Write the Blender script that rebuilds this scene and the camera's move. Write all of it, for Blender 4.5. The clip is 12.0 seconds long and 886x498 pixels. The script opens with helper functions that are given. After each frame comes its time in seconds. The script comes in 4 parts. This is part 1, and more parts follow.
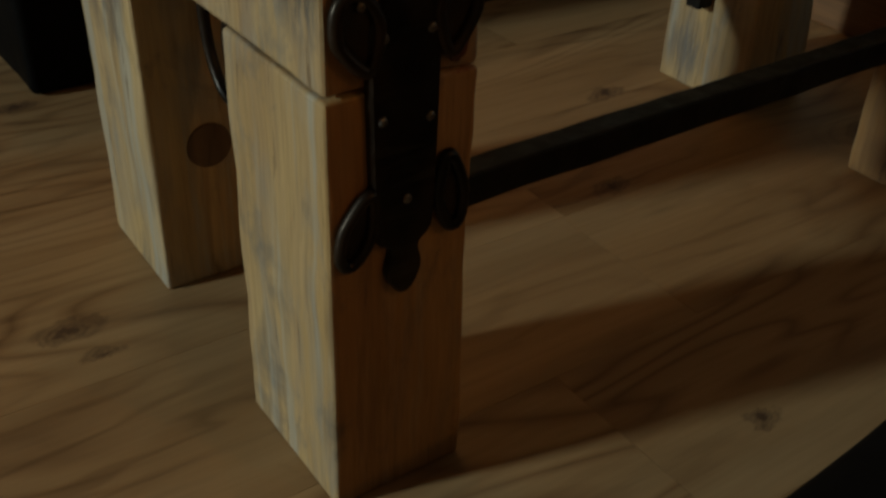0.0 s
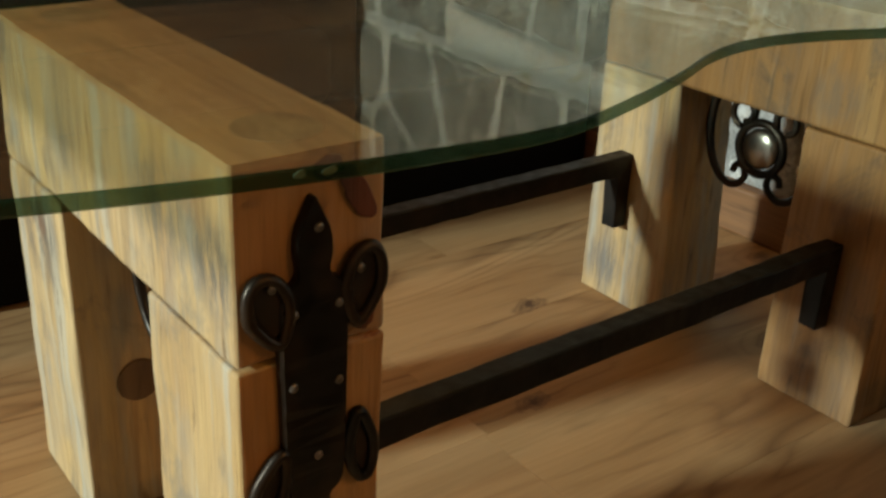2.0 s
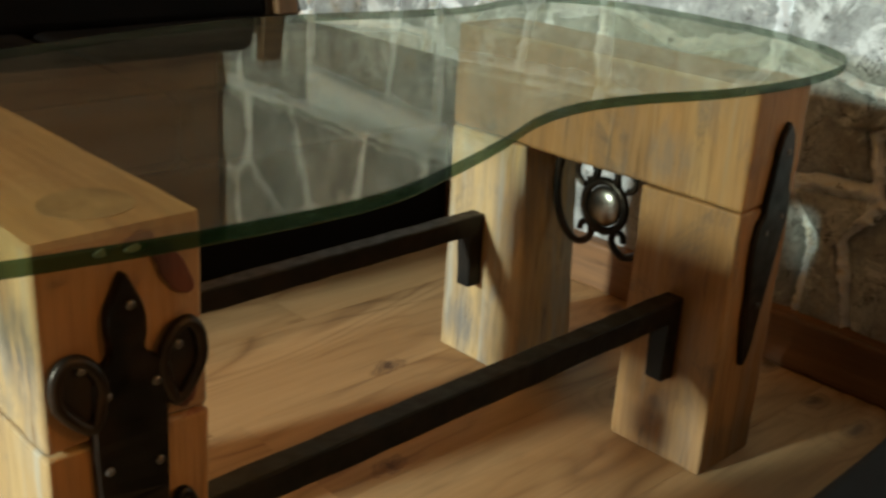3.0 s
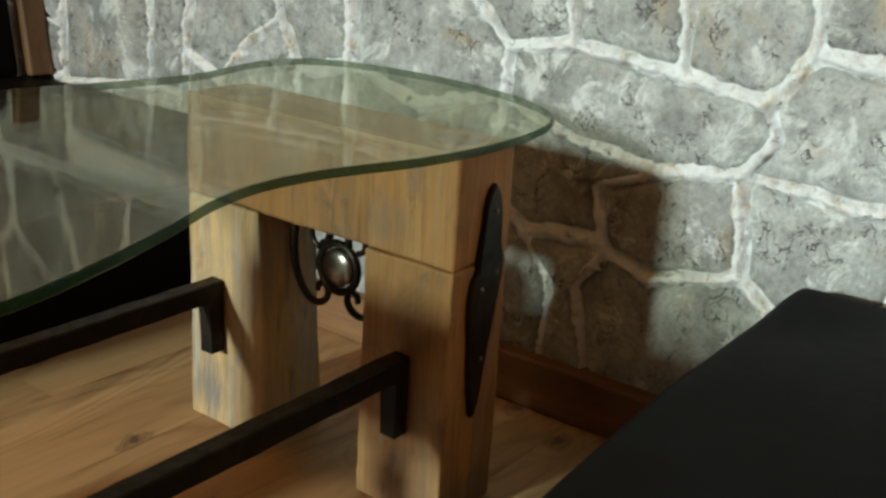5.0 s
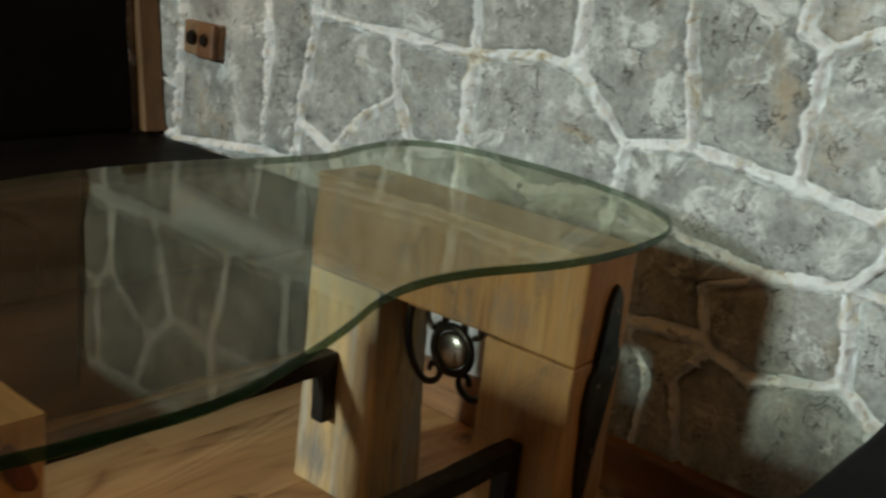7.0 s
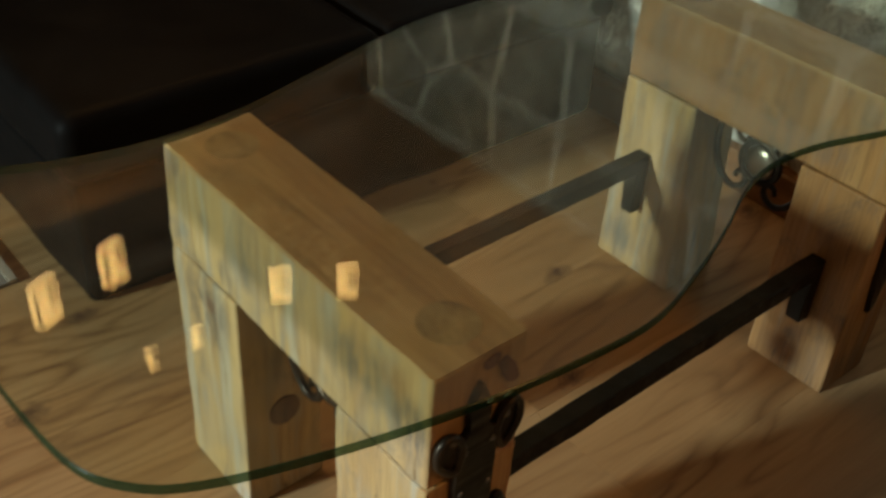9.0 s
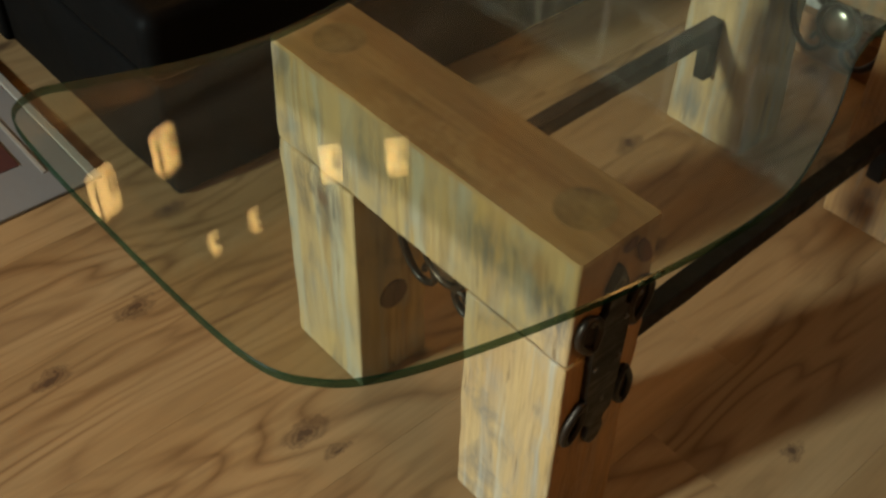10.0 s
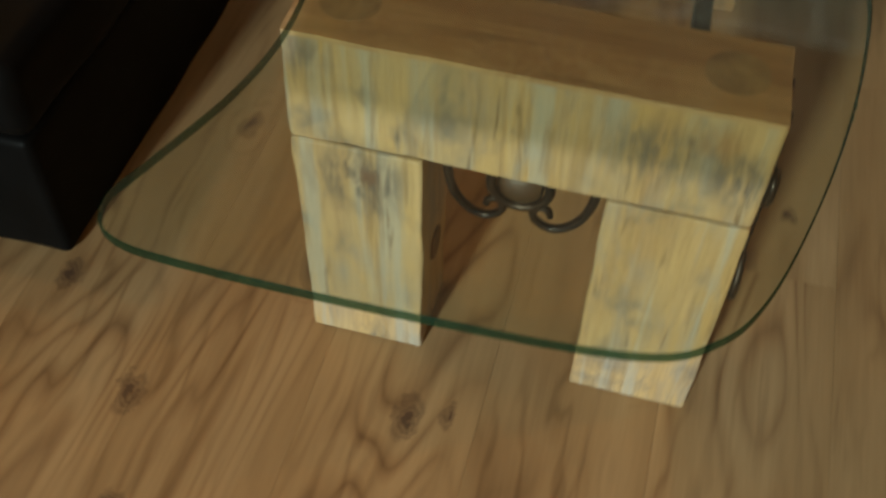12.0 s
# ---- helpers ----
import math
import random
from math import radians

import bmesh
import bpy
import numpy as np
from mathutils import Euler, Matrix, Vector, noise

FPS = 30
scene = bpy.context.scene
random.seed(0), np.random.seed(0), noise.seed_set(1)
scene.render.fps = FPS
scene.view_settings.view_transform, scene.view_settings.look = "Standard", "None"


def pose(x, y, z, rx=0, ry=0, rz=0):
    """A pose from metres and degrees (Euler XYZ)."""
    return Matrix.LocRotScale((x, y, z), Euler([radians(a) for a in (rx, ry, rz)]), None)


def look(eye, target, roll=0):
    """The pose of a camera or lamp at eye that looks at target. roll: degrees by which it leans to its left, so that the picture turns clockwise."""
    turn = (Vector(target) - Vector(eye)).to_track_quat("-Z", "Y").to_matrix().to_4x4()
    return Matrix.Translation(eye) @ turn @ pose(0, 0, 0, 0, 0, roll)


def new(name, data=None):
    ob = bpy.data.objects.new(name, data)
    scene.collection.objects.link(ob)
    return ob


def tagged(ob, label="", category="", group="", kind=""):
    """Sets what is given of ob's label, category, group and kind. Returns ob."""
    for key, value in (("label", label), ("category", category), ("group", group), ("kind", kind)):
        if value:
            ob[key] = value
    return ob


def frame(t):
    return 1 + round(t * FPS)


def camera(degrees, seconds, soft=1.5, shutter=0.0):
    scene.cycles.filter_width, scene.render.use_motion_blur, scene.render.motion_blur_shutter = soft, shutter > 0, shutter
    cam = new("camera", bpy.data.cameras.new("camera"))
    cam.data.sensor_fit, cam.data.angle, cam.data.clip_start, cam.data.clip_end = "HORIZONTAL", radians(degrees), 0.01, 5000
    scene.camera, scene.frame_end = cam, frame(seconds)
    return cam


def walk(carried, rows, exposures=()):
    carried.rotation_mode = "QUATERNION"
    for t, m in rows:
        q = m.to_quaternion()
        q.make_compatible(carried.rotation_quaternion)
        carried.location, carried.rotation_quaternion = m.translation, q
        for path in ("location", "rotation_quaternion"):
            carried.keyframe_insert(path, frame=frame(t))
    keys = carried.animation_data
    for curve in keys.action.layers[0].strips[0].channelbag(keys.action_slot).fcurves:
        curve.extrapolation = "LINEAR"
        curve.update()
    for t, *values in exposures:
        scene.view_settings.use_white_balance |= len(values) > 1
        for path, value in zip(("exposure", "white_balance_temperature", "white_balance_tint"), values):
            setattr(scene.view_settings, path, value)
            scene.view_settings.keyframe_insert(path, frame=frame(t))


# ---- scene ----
cam = camera(45.7, 12.0, soft=2.6, shutter=0.4)
PATH = [
    (0, (-0.244, -0.46, 0.564), (0.723, 0.899, -0.539), 2.1),
    (0.5, (-0.243, -0.463, 0.586), (0.767, 0.929, -0.434), 2.4),
    (1, (-0.242, -0.47, 0.606), (0.803, 0.952, -0.335), 2.5),
    (1.5, (-0.238, -0.478, 0.626), (0.839, 0.961, -0.251), 2.7),
    (2, (-0.231, -0.486, 0.639), (0.889, 0.95, -0.186), 2.8),
    (2.5, (-0.219, -0.498, 0.653), (0.964, 0.916, -0.121), 2.9),
    (3, (-0.199, -0.509, 0.649), (1.109, 0.823, -0.068), 3.5),
    (3.5, (-0.181, -0.535, 0.647), (1.207, 0.729, -0.044), 3.4),
    (5.5, (-0.114, -0.603, 0.714), (1.457, 0.476, 0.107), 4.5),
    (6, (-0.125, -0.601, 0.731), (1.46, 0.485, 0.174), 5.8),
    (6.5, (-0.148, -0.586, 0.744), (1.398, 0.554, 0.188), 6.2),
    (7, (-0.21, -0.541, 0.744), (1.292, 0.659, 0.192), 6.8),
    (7.5, (-0.25, -0.502, 0.779), (1.156, 0.752, 0.108), 6.2),
    (9.5, (-0.448, -0.412, 1.03), (0.551, 0.738, -0.266), 3.5),
    (10, (-0.482, -0.368, 1.03), (0.488, 0.704, -0.351), 1.4),
    (10.5, (-0.457, -0.281, 1.011), (0.492, 0.686, -0.46), 0.4),
    (11, (-0.486, -0.169, 1.03), (0.479, 0.654, -0.517), 1.1),
    (11.5, (-0.559, -0.051, 1.06), (0.541, 0.517, -0.511), 5.7),
    (12, (-0.663, 0.126, 1.034), (0.561, 0.42, -0.52), 1.8),
]
walk(cam, [(t, look(eye, target, roll)) for t, eye, target, roll in PATH],
     exposures=[(0.0, -1.82), (0.3, -1.15), (0.6, -0.5), (1.0, -0.2), (2.0, -0.08), (3.0, 0.05), (3.7, 0.08), (5.5, -0.3), (6.0, -0.46), (6.5, -0.57), (7.0, -0.60), (7.5, -0.52), (9.5, -0.42), (11.0, -0.48), (12.0, -0.48)])

# ---- light ----
world = bpy.data.worlds.new("world")
scene.world = world
world.use_nodes = True
world.node_tree.nodes["Background"].inputs[0].default_value = (0.6, 0.75, 1.0, 1)
world.node_tree.nodes["Background"].inputs[1].default_value = 0.3


def area_lamp(name, m, size_x, size_y, watts, colour, spread=180):
    data = bpy.data.lights.new(name, "AREA")
    data.shape, data.size, data.size_y, data.energy, data.color = "RECTANGLE", size_x, size_y, watts, colour
    data.spread = radians(spread)
    ob = new(name, data)
    ob.matrix_world = m
    return ob


# Unseen source, placed from the cast shadows, its cone narrowed for falloff.
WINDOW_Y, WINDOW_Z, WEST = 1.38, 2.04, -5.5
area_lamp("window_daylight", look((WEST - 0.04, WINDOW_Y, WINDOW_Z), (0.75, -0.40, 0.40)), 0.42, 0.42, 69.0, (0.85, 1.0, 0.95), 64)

# ---- materials ----


class Shader:
    """A node material with short ways to add nodes."""

    def __init__(self, name, roughness=0.5, metallic=0.0, specular=0.5):
        self.m = bpy.data.materials.new(name)
        self.m.use_nodes = True
        self.t = self.m.node_tree
        self.b = self.t.nodes["Principled BSDF"]
        self.b.inputs["Roughness"].default_value = roughness
        self.b.inputs["Metallic"].default_value = metallic
        self.b.inputs["Specular IOR Level"].default_value = specular

    def node(self, kind, **values):
        n = self.t.nodes.new(kind)
        for key, value in values.items():
            n.inputs[key].default_value = value
        return n

    def link(self, a, b):
        self.t.links.new(a, b)

    def coords(self, scale=(1, 1, 1), shift=0.0, turn=(0, 0, 0)):
        """Object coordinates, scaled, moved on by each object's own random number."""
        co = self.node("ShaderNodeTexCoord")
        mp = self.node("ShaderNodeMapping", Scale=scale, Rotation=turn)
        self.link(co.outputs["Object"], mp.inputs["Vector"])
        if shift:
            info = self.node("ShaderNodeObjectInfo")
            mul = self.node("ShaderNodeVectorMath")
            mul.operation = "SCALE"
            mul.inputs[0].default_value = (1.0, 0.73, 0.57)
            times = self.node("ShaderNodeMath")
            times.operation = "MULTIPLY"
            times.inputs[1].default_value = shift
            self.link(info.outputs["Random"], times.inputs[0])
            self.link(times.outputs[0], mul.inputs["Scale"])
            self.link(mul.outputs[0], mp.inputs["Location"])
        return mp.outputs[0]

    def noise(self, co, scale, detail=4, rough=0.55, distort=0.0):
        n = self.node("ShaderNodeTexNoise", Scale=scale, Detail=detail, Roughness=rough, Distortion=distort)
        self.link(co, n.inputs["Vector"])
        return n.outputs["Fac"]

    def ramp(self, fac, *stops):
        n = self.node("ShaderNodeValToRGB")
        while len(n.color_ramp.elements) < len(stops):
            n.color_ramp.elements.new(0.5)
        for e, (p, c) in zip(n.color_ramp.elements, stops):
            e.position = p
            e.color = (c, c, c, 1) if isinstance(c, float) else (*c, 1)
        self.link(fac, n.inputs["Fac"])
        return n.outputs["Color"]

    def mix(self, fac, a, b, mode="MIX"):
        n = self.node("ShaderNodeMix")
        n.data_type, n.blend_type = "RGBA", mode
        for value, socket in ((fac, n.inputs[0]), (a, n.inputs[6]), (b, n.inputs[7])):
            if isinstance(value, (int, float)):
                socket.default_value = value
            elif isinstance(value, tuple):
                socket.default_value = (*value, 1)
            else:
                self.link(value, socket)
        return n.outputs[2]

    def done(self, colour=None, rough=None, bump=None, strength=0.3, depth=0.002):
        if colour is not None:
            if isinstance(colour, tuple):
                self.b.inputs["Base Color"].default_value = (*colour, 1)
            else:
                self.link(colour, self.b.inputs["Base Color"])
        if rough is not None:
            self.link(rough, self.b.inputs["Roughness"])
        if bump is not None:
            n = self.node("ShaderNodeBump", Strength=strength, Distance=depth)
            self.link(bump, n.inputs["Height"])
            self.link(n.outputs[0], self.b.inputs["Normal"])
        return self.m


def wood_material(name, light, mid, dark, axis, rough, grain=1.0, stain=None, knots=True, bump=0.25, gloss=0.5, stain_at=0.56, ochre=None, figure=0.5, blobs=(), wash=0.6):
    """Sawn wood with its grain along axis: flowing growth lines, fine fibres, knots and, if given, stains that run down."""
    s = Shader(name, rough, specular=gloss)
    stretch = lambda a, b: tuple(a if k == axis else b for k in range(3))
    co = s.coords(stretch(1.0, 6.0), 7.0)
    slow = s.noise(co, 1.6 * grain, 4, 0.55, 0.8)
    # growth lines: contours of a slow field
    field = s.noise(s.coords(stretch(0.9, 7.0), 7.0), 0.9 * grain, 2, 0.4, 0.35)
    rings = s.node("ShaderNodeMath")
    rings.operation = "PINGPONG"
    many = s.node("ShaderNodeMath")
    many.operation = "MULTIPLY"
    many.inputs[1].default_value = 11.0
    s.link(field, many.inputs[0])
    s.link(many.outputs[0], rings.inputs[0])
    rings.inputs[1].default_value = 0.5
    fine = s.noise(s.coords(stretch(4.0, 90.0), 7.0), 2.2, 5, 0.65)
    streak = s.noise(s.coords(stretch(1.6, 17.0), 7.0), 1.7, 5, 0.65, 0.5)
    c = s.ramp(slow, (0.32, dark), (0.5, mid), (0.68, light))
    if ochre:
        c = s.mix(s.ramp(streak, (0.44, 0.0), (0.68, 0.5)), c, ochre)
    faint = s.ramp(s.noise(s.coords(stretch(1.6, 6.0), 7.0), 1.3, 3), (0.4, 0.0), (0.62, 1.0))
    lines = s.mix(faint, (1.0, 1.0, 1.0), s.ramp(rings.outputs[0], (0.0, 0.42), (0.12, 0.80), (0.5, 1.0)))
    c = s.mix(figure, c, lines, "MULTIPLY")
    c = s.mix(0.42, c, s.ramp(fine, (0.3, 0.5), (0.6, 1.0)), "MULTIPLY")
    dashes = s.ramp(s.noise(s.coords(stretch(4.5, 34.0), 9.0), 1.3, 3, 0.6), (0.64, 0.0), (0.74, 0.5))
    c = s.mix(dashes, c, tuple(x * 0.4 for x in dark))
    if knots:
        v = s.node("ShaderNodeTexVoronoi", Scale=1.0)
        wob = s.noise(s.coords((16, 16, 16), 7.0), 1.0, 3)
        kco = s.mix(0.20, s.coords(stretch(2.6, 5.2), 11.0), wob, "ADD")
        s.link(kco, v.inputs["Vector"])
        some = s.node("ShaderNodeSeparateColor")
        s.link(v.outputs["Color"], some.inputs[0])
        k = s.ramp(v.outputs["Distance"], (0.0, 0.95), (0.05, 0.75), (0.09, 0.25), (0.12, 0.5), (0.15, 0.15), (0.24, 0.0))
        k = s.mix(1.0, k, s.ramp(some.outputs[0], (0.45, 0.0), (0.55, 1.0)), "MULTIPLY")
        c = s.mix(k, c, tuple(x * 0.28 for x in dark))
    if stain:
        st = s.noise(s.coords((13, 13, 2.8), 5.0), 1.9, 6, 0.66, 0.5)
        patch = s.noise(s.coords((4.0, 4.0, 4.0), 3.0), 2.0, 3)
        f = s.mix(1.0, s.ramp(st, (stain_at - 0.1, 0.0), (stain_at + 0.08, 0.8)), s.ramp(patch, (0.38, 0.2), (0.6, 1.0)), "MULTIPLY")
        c = s.mix(f, c, stain)
        deep = s.ramp(s.noise(s.coords((7.0, 7.0, 4.5), 9.0), 2.0, 6, 0.68, 0.5), (0.55, 0.0), (0.70, 0.8))
        c = s.mix(deep, c, tuple(x * 0.55 for x in stain))
    if stain:
        pale = s.ramp(s.noise(s.coords((26, 26, 1.5), 6.0), 1.5, 5, 0.6, 0.2), (0.53, 0.0), (0.64, wash))
        c = s.mix(pale, c, (0.40, 0.385, 0.325))
        rub = s.ramp(s.noise(s.coords((30, 30, 2.0), 4.0), 1.7, 5, 0.65, 0.3), (0.56, 0.0), (0.66, 0.55))
        c = s.mix(rub, c, tuple(x * 0.62 for x in dark))
        checks = s.ramp(s.noise(s.coords((70, 70, 5.0), 8.0), 1.3, 4, 0.7, 0.5), (0.60, 0.0), (0.68, 0.62))
        c = s.mix(checks, c, (0.13, 0.075, 0.035))
    for centre, radius, colour, amount in blobs:
        warped = s.mix(0.03, s.coords(), s.noise(s.coords((60, 60, 30)), 1.0, 4, 0.7), "ADD")
        away = s.node("ShaderNodeVectorMath")
        away.operation = "DISTANCE"
        away.inputs[1].default_value = tuple(q + 0.015 for q in centre)
        s.link(warped, away.inputs[0])
        ring = s.node("ShaderNodeMath")
        ring.operation = "DIVIDE"
        ring.inputs[1].default_value = radius
        s.link(away.outputs["Value"], ring.inputs[0])
        f = s.ramp(ring.outputs[0], (0.0, amount), (0.45, amount * 0.75), (1.0, 0.0))
        f = s.mix(1.0, f, s.ramp(s.noise(s.coords((60, 60, 13)), 1.3, 6, 0.72, 0.4), (0.40, 0.12), (0.54, 1.0)), "MULTIPLY")
        c = s.mix(f, c, colour)
    r = s.ramp(fine, (0.3, min(1.0, rough + 0.15)), (0.7, rough - 0.06))
    height = s.mix(s.mix(1.0, checks, (0.7, 0.7, 0.7), "MULTIPLY"), fine, (0.0, 0.0, 0.0)) if stain else fine
    return s.done(c, r, height, bump, 0.002)


PINE_POST = wood_material("aged_pine_post", (0.60, 0.425, 0.215), (0.52, 0.345, 0.16), (0.42, 0.255, 0.11), 2, 0.62, 0.9, (0.27, 0.245, 0.205), knots=False, ochre=(0.62, 0.39, 0.13), figure=0.25, bump=0.5,
                          blobs=[((0, 0.372, 0.272), 0.065, (0.10, 0.085, 0.075), 0.95), ((0, 0.365, 0.275), 0.018, (0.16, 0.075, 0.035), 0.8), ((0, 0.105, 0.385), 0.05, (0.13, 0.115, 0.095), 0.9),
                                 ((0, 0.025, 0.372), 0.04, (0.10, 0.09, 0.08), 0.95), ((0, 0.05, 0.41), 0.025, (0.26, 0.13, 0.05), 0.7), ((0.092, 0, 0.305), 0.022, (0.20, 0.05, 0.018), 0.95),
                                 ((0.08, 0, 0.42), 0.028, (0.22, 0.07, 0.025), 0.9), ((0, 0.42, 0.42), 0.03, (0.14, 0.12, 0.10), 0.8), ((0.74, 0.07, 0.03), 0.05, (0.20, 0.18, 0.15), 0.35),
                                 ((0.74, 0.40, 0.05), 0.05, (0.16, 0.15, 0.14), 0.8), ((0.74, 0.10, 0.35), 0.04, (0.2, 0.16, 0.13), 0.6)])
# Darker, oranger pine: its own wood tone with warm shade put into the colour.
PINE_WARM_SHADE = wood_material("orange_brown_shaded_pine", (0.45, 0.25, 0.095), (0.36, 0.185, 0.066), (0.27, 0.13, 0.045), 2, 0.6, 0.9, (0.20, 0.14, 0.10), knots=False, ochre=(0.46, 0.215, 0.06), figure=0.5, bump=0.5, stain_at=0.64, wash=0.15,
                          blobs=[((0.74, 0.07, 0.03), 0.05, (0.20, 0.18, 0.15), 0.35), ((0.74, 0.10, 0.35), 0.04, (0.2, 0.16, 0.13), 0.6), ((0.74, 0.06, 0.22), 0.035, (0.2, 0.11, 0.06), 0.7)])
PINE_TOP = wood_material("brown_pine_top", (0.54, 0.35, 0.165), (0.45, 0.27, 0.12), (0.32, 0.17, 0.07), 1, 0.55, 0.9, None, knots=False, stain_at=0.66, figure=0.5,
                         blobs=[((0.03, 0.13, 0.443), 0.06, (0.27, 0.125, 0.045), 0.6), ((0.025, 0.21, 0.443), 0.07, (0.27, 0.125, 0.045), 0.65), ((0.04, 0.29, 0.443), 0.06, (0.30, 0.15, 0.06), 0.6), ((0.02, 0.36, 0.443), 0.04, (0.24, 0.12, 0.05), 0.5)])
PLUG_DARK = wood_material("dark_plug", (0.20, 0.12, 0.06), (0.15, 0.085, 0.04), (0.10, 0.05, 0.025), 2, 0.6, 2.0, knots=False)
PLUG = wood_material("end_grain_plug", (0.37, 0.245, 0.118), (0.30, 0.19, 0.09), (0.20, 0.118, 0.054), 2, 0.6, 2.0, knots=False)


def oak_material():
    """Oak boards: long arched figure, fibres, mineral streaks, scattered knots, each board a tone of its own."""
    s = Shader("oak_floorboard", 0.4)
    co = s.coords((0.06, 1.0, 1.0), 3.0)
    soft = s.noise(s.coords((1.6, 6.0, 6.0), 9.0), 1.0, 4, 0.55)
    bent = s.mix(0.12, co, soft, "ADD")
    wave = s.node("ShaderNodeTexWave", Scale=12.0, Distortion=2.4, Detail=4.0)
    wave.wave_type, wave.rings_direction = "RINGS", "Z"
    wave.inputs["Detail Scale"].default_value = 2.5
    s.link(bent, wave.inputs["Vector"])
    slow = s.noise(s.coords((0.8, 6.0, 6.0), 7.0), 1.6, 4, 0.55, 0.6)
    c = s.ramp(slow, (0.30, (0.345, 0.20, 0.084)), (0.5, (0.43, 0.262, 0.118)), (0.70, (0.50, 0.32, 0.154)))
    # knots, and the figure that bends round them
    v = s.node("ShaderNodeTexVoronoi", Scale=1.0)
    v.voronoi_dimensions = "2D"
    wob = s.noise(s.coords((24, 34, 20), 7.0), 1.0, 3)
    kco = s.mix(0.22, s.coords((4.2, 7.4, 5.0), 11.0), wob, "ADD")
    s.link(kco, v.inputs["Vector"])
    some = s.node("ShaderNodeSeparateColor")
    s.link(v.outputs["Color"], some.inputs[0])
    chance = s.ramp(some.outputs[0], (0.86, 0.0), (0.89, 1.0))
    near = s.ramp(v.outputs["Distance"], (0.06, 1.0), (0.42, 0.0))
    near = s.mix(1.0, near, chance, "MULTIPLY")
    rings = s.node("ShaderNodeMath")
    rings.operation = "PINGPONG"
    many = s.node("ShaderNodeMath")
    many.operation = "MULTIPLY"
    many.inputs[1].default_value = 9.0
    s.link(v.outputs["Distance"], many.inputs[0])
    s.link(many.outputs[0], rings.inputs[0])
    rings.inputs[1].default_value = 0.5
    strong = s.ramp(s.noise(s.coords((1.5, 5.0, 5.0), 5.0), 1.2, 3), (0.44, 0.0), (0.66, 1.0))
    plain = s.mix(strong, (1.0, 1.0, 1.0), s.ramp(wave.outputs["Fac"], (0.0, (0.46, 0.38, 0.31)), (0.14, (0.80, 0.75, 0.70)), (0.4, (1.0, 1.0, 1.0))))
    knotty = s.ramp(rings.outputs[0], (0.0, (0.50, 0.42, 0.35)), (0.16, (0.88, 0.84, 0.8)), (0.4, (1.0, 1.0, 1.0)))
    c = s.mix(0.6, c, s.mix(near, plain, knotty), "MULTIPLY")
    # arched growth lines: contours of a slow field, strong in some stretches only
    field = s.noise(s.coords((0.95, 5.5, 5.5), 13.0), 1.0, 2, 0.45, 0.5)
    arches = s.node("ShaderNodeMath")
    arches.operation = "PINGPONG"
    times = s.node("ShaderNodeMath")
    times.operation = "MULTIPLY"
    times.inputs[1].default_value = 15.0
    s.link(field, times.inputs[0])
    s.link(times.outputs[0], arches.inputs[0])
    arches.inputs[1].default_value = 0.5
    here = s.ramp(s.noise(s.coords((1.3, 3.5, 3.5), 17.0), 1.2, 3), (0.45, 0.0), (0.60, 0.8))
    c = s.mix(here, c, s.ramp(arches.outputs[0], (0.0, (0.45, 0.36, 0.30)), (0.14, (0.78, 0.72, 0.67)), (0.32, (1.0, 1.0, 1.0))), "MULTIPLY")
    fine = s.noise(s.coords((4.0, 95.0, 95.0), 7.0), 2.0, 5, 0.65)
    c = s.mix(0.2, c, s.ramp(fine, (0.3, 0.5), (0.6, 1.0)), "MULTIPLY")
    streaks = s.ramp(s.noise(s.coords((2.2, 30.0, 30.0), 9.0), 1.3, 4, 0.65, 0.3), (0.63, 0.0), (0.76, 0.42))
    c = s.mix(streaks, c, (0.14, 0.078, 0.04))
    k = s.ramp(v.outputs["Distance"], (0.0, 0.85), (0.05, 0.7), (0.08, 0.35), (0.13, 0.0))
    c = s.mix(s.mix(1.0, k, chance, "MULTIPLY"), c, (0.075, 0.036, 0.02))
    # the large knots, each with a dark heart and a browner halo drawn out along the board
    place = s.node("ShaderNodeNewGeometry").outputs["Position"]
    wander = s.mix(0.05, place, s.noise(place, 34, 4, 0.65), "ADD")
    for kx, ky, size in ((-0.095, 0.297, 0.020), (-0.077, 0.254, 0.012), (-0.147, 0.610, 0.019), (-0.287, 0.568, 0.017), (0.628, 0.422, 0.017), (0.475, 0.241, 0.015), (-0.012, 0.753, 0.016), (0.33, -0.098, 0.012)):
        flat = s.node("ShaderNodeMapping", Location=(-(kx + 0.025) * 0.55, -(ky + 0.025), 0.0), Scale=(0.55, 1.0, 0.0))
        s.link(wander, flat.inputs["Vector"])
        away = s.node("ShaderNodeVectorMath")
        away.operation = "LENGTH"
        s.link(flat.outputs[0], away.inputs[0])
        ring = s.node("ShaderNodeMath")
        ring.operation = "DIVIDE"
        ring.inputs[1].default_value = size
        s.link(away.outputs["Value"], ring.inputs[0])
        c = s.mix(s.ramp(ring.outputs[0], (0.0, 0.95), (0.26, 0.9), (0.36, 0.40), (0.46, 0.72), (0.60, 0.28), (0.76, 0.5), (1.0, 0.0)), c, (0.085, 0.042, 0.022))
    info = s.node("ShaderNodeObjectInfo")
    c = s.mix(0.28, c, s.ramp(info.outputs["Random"], (0.0, (0.82, 0.78, 0.75)), (0.5, (1.0, 1.0, 1.0)), (1.0, (1.0, 0.93, 0.84))), "MULTIPLY")
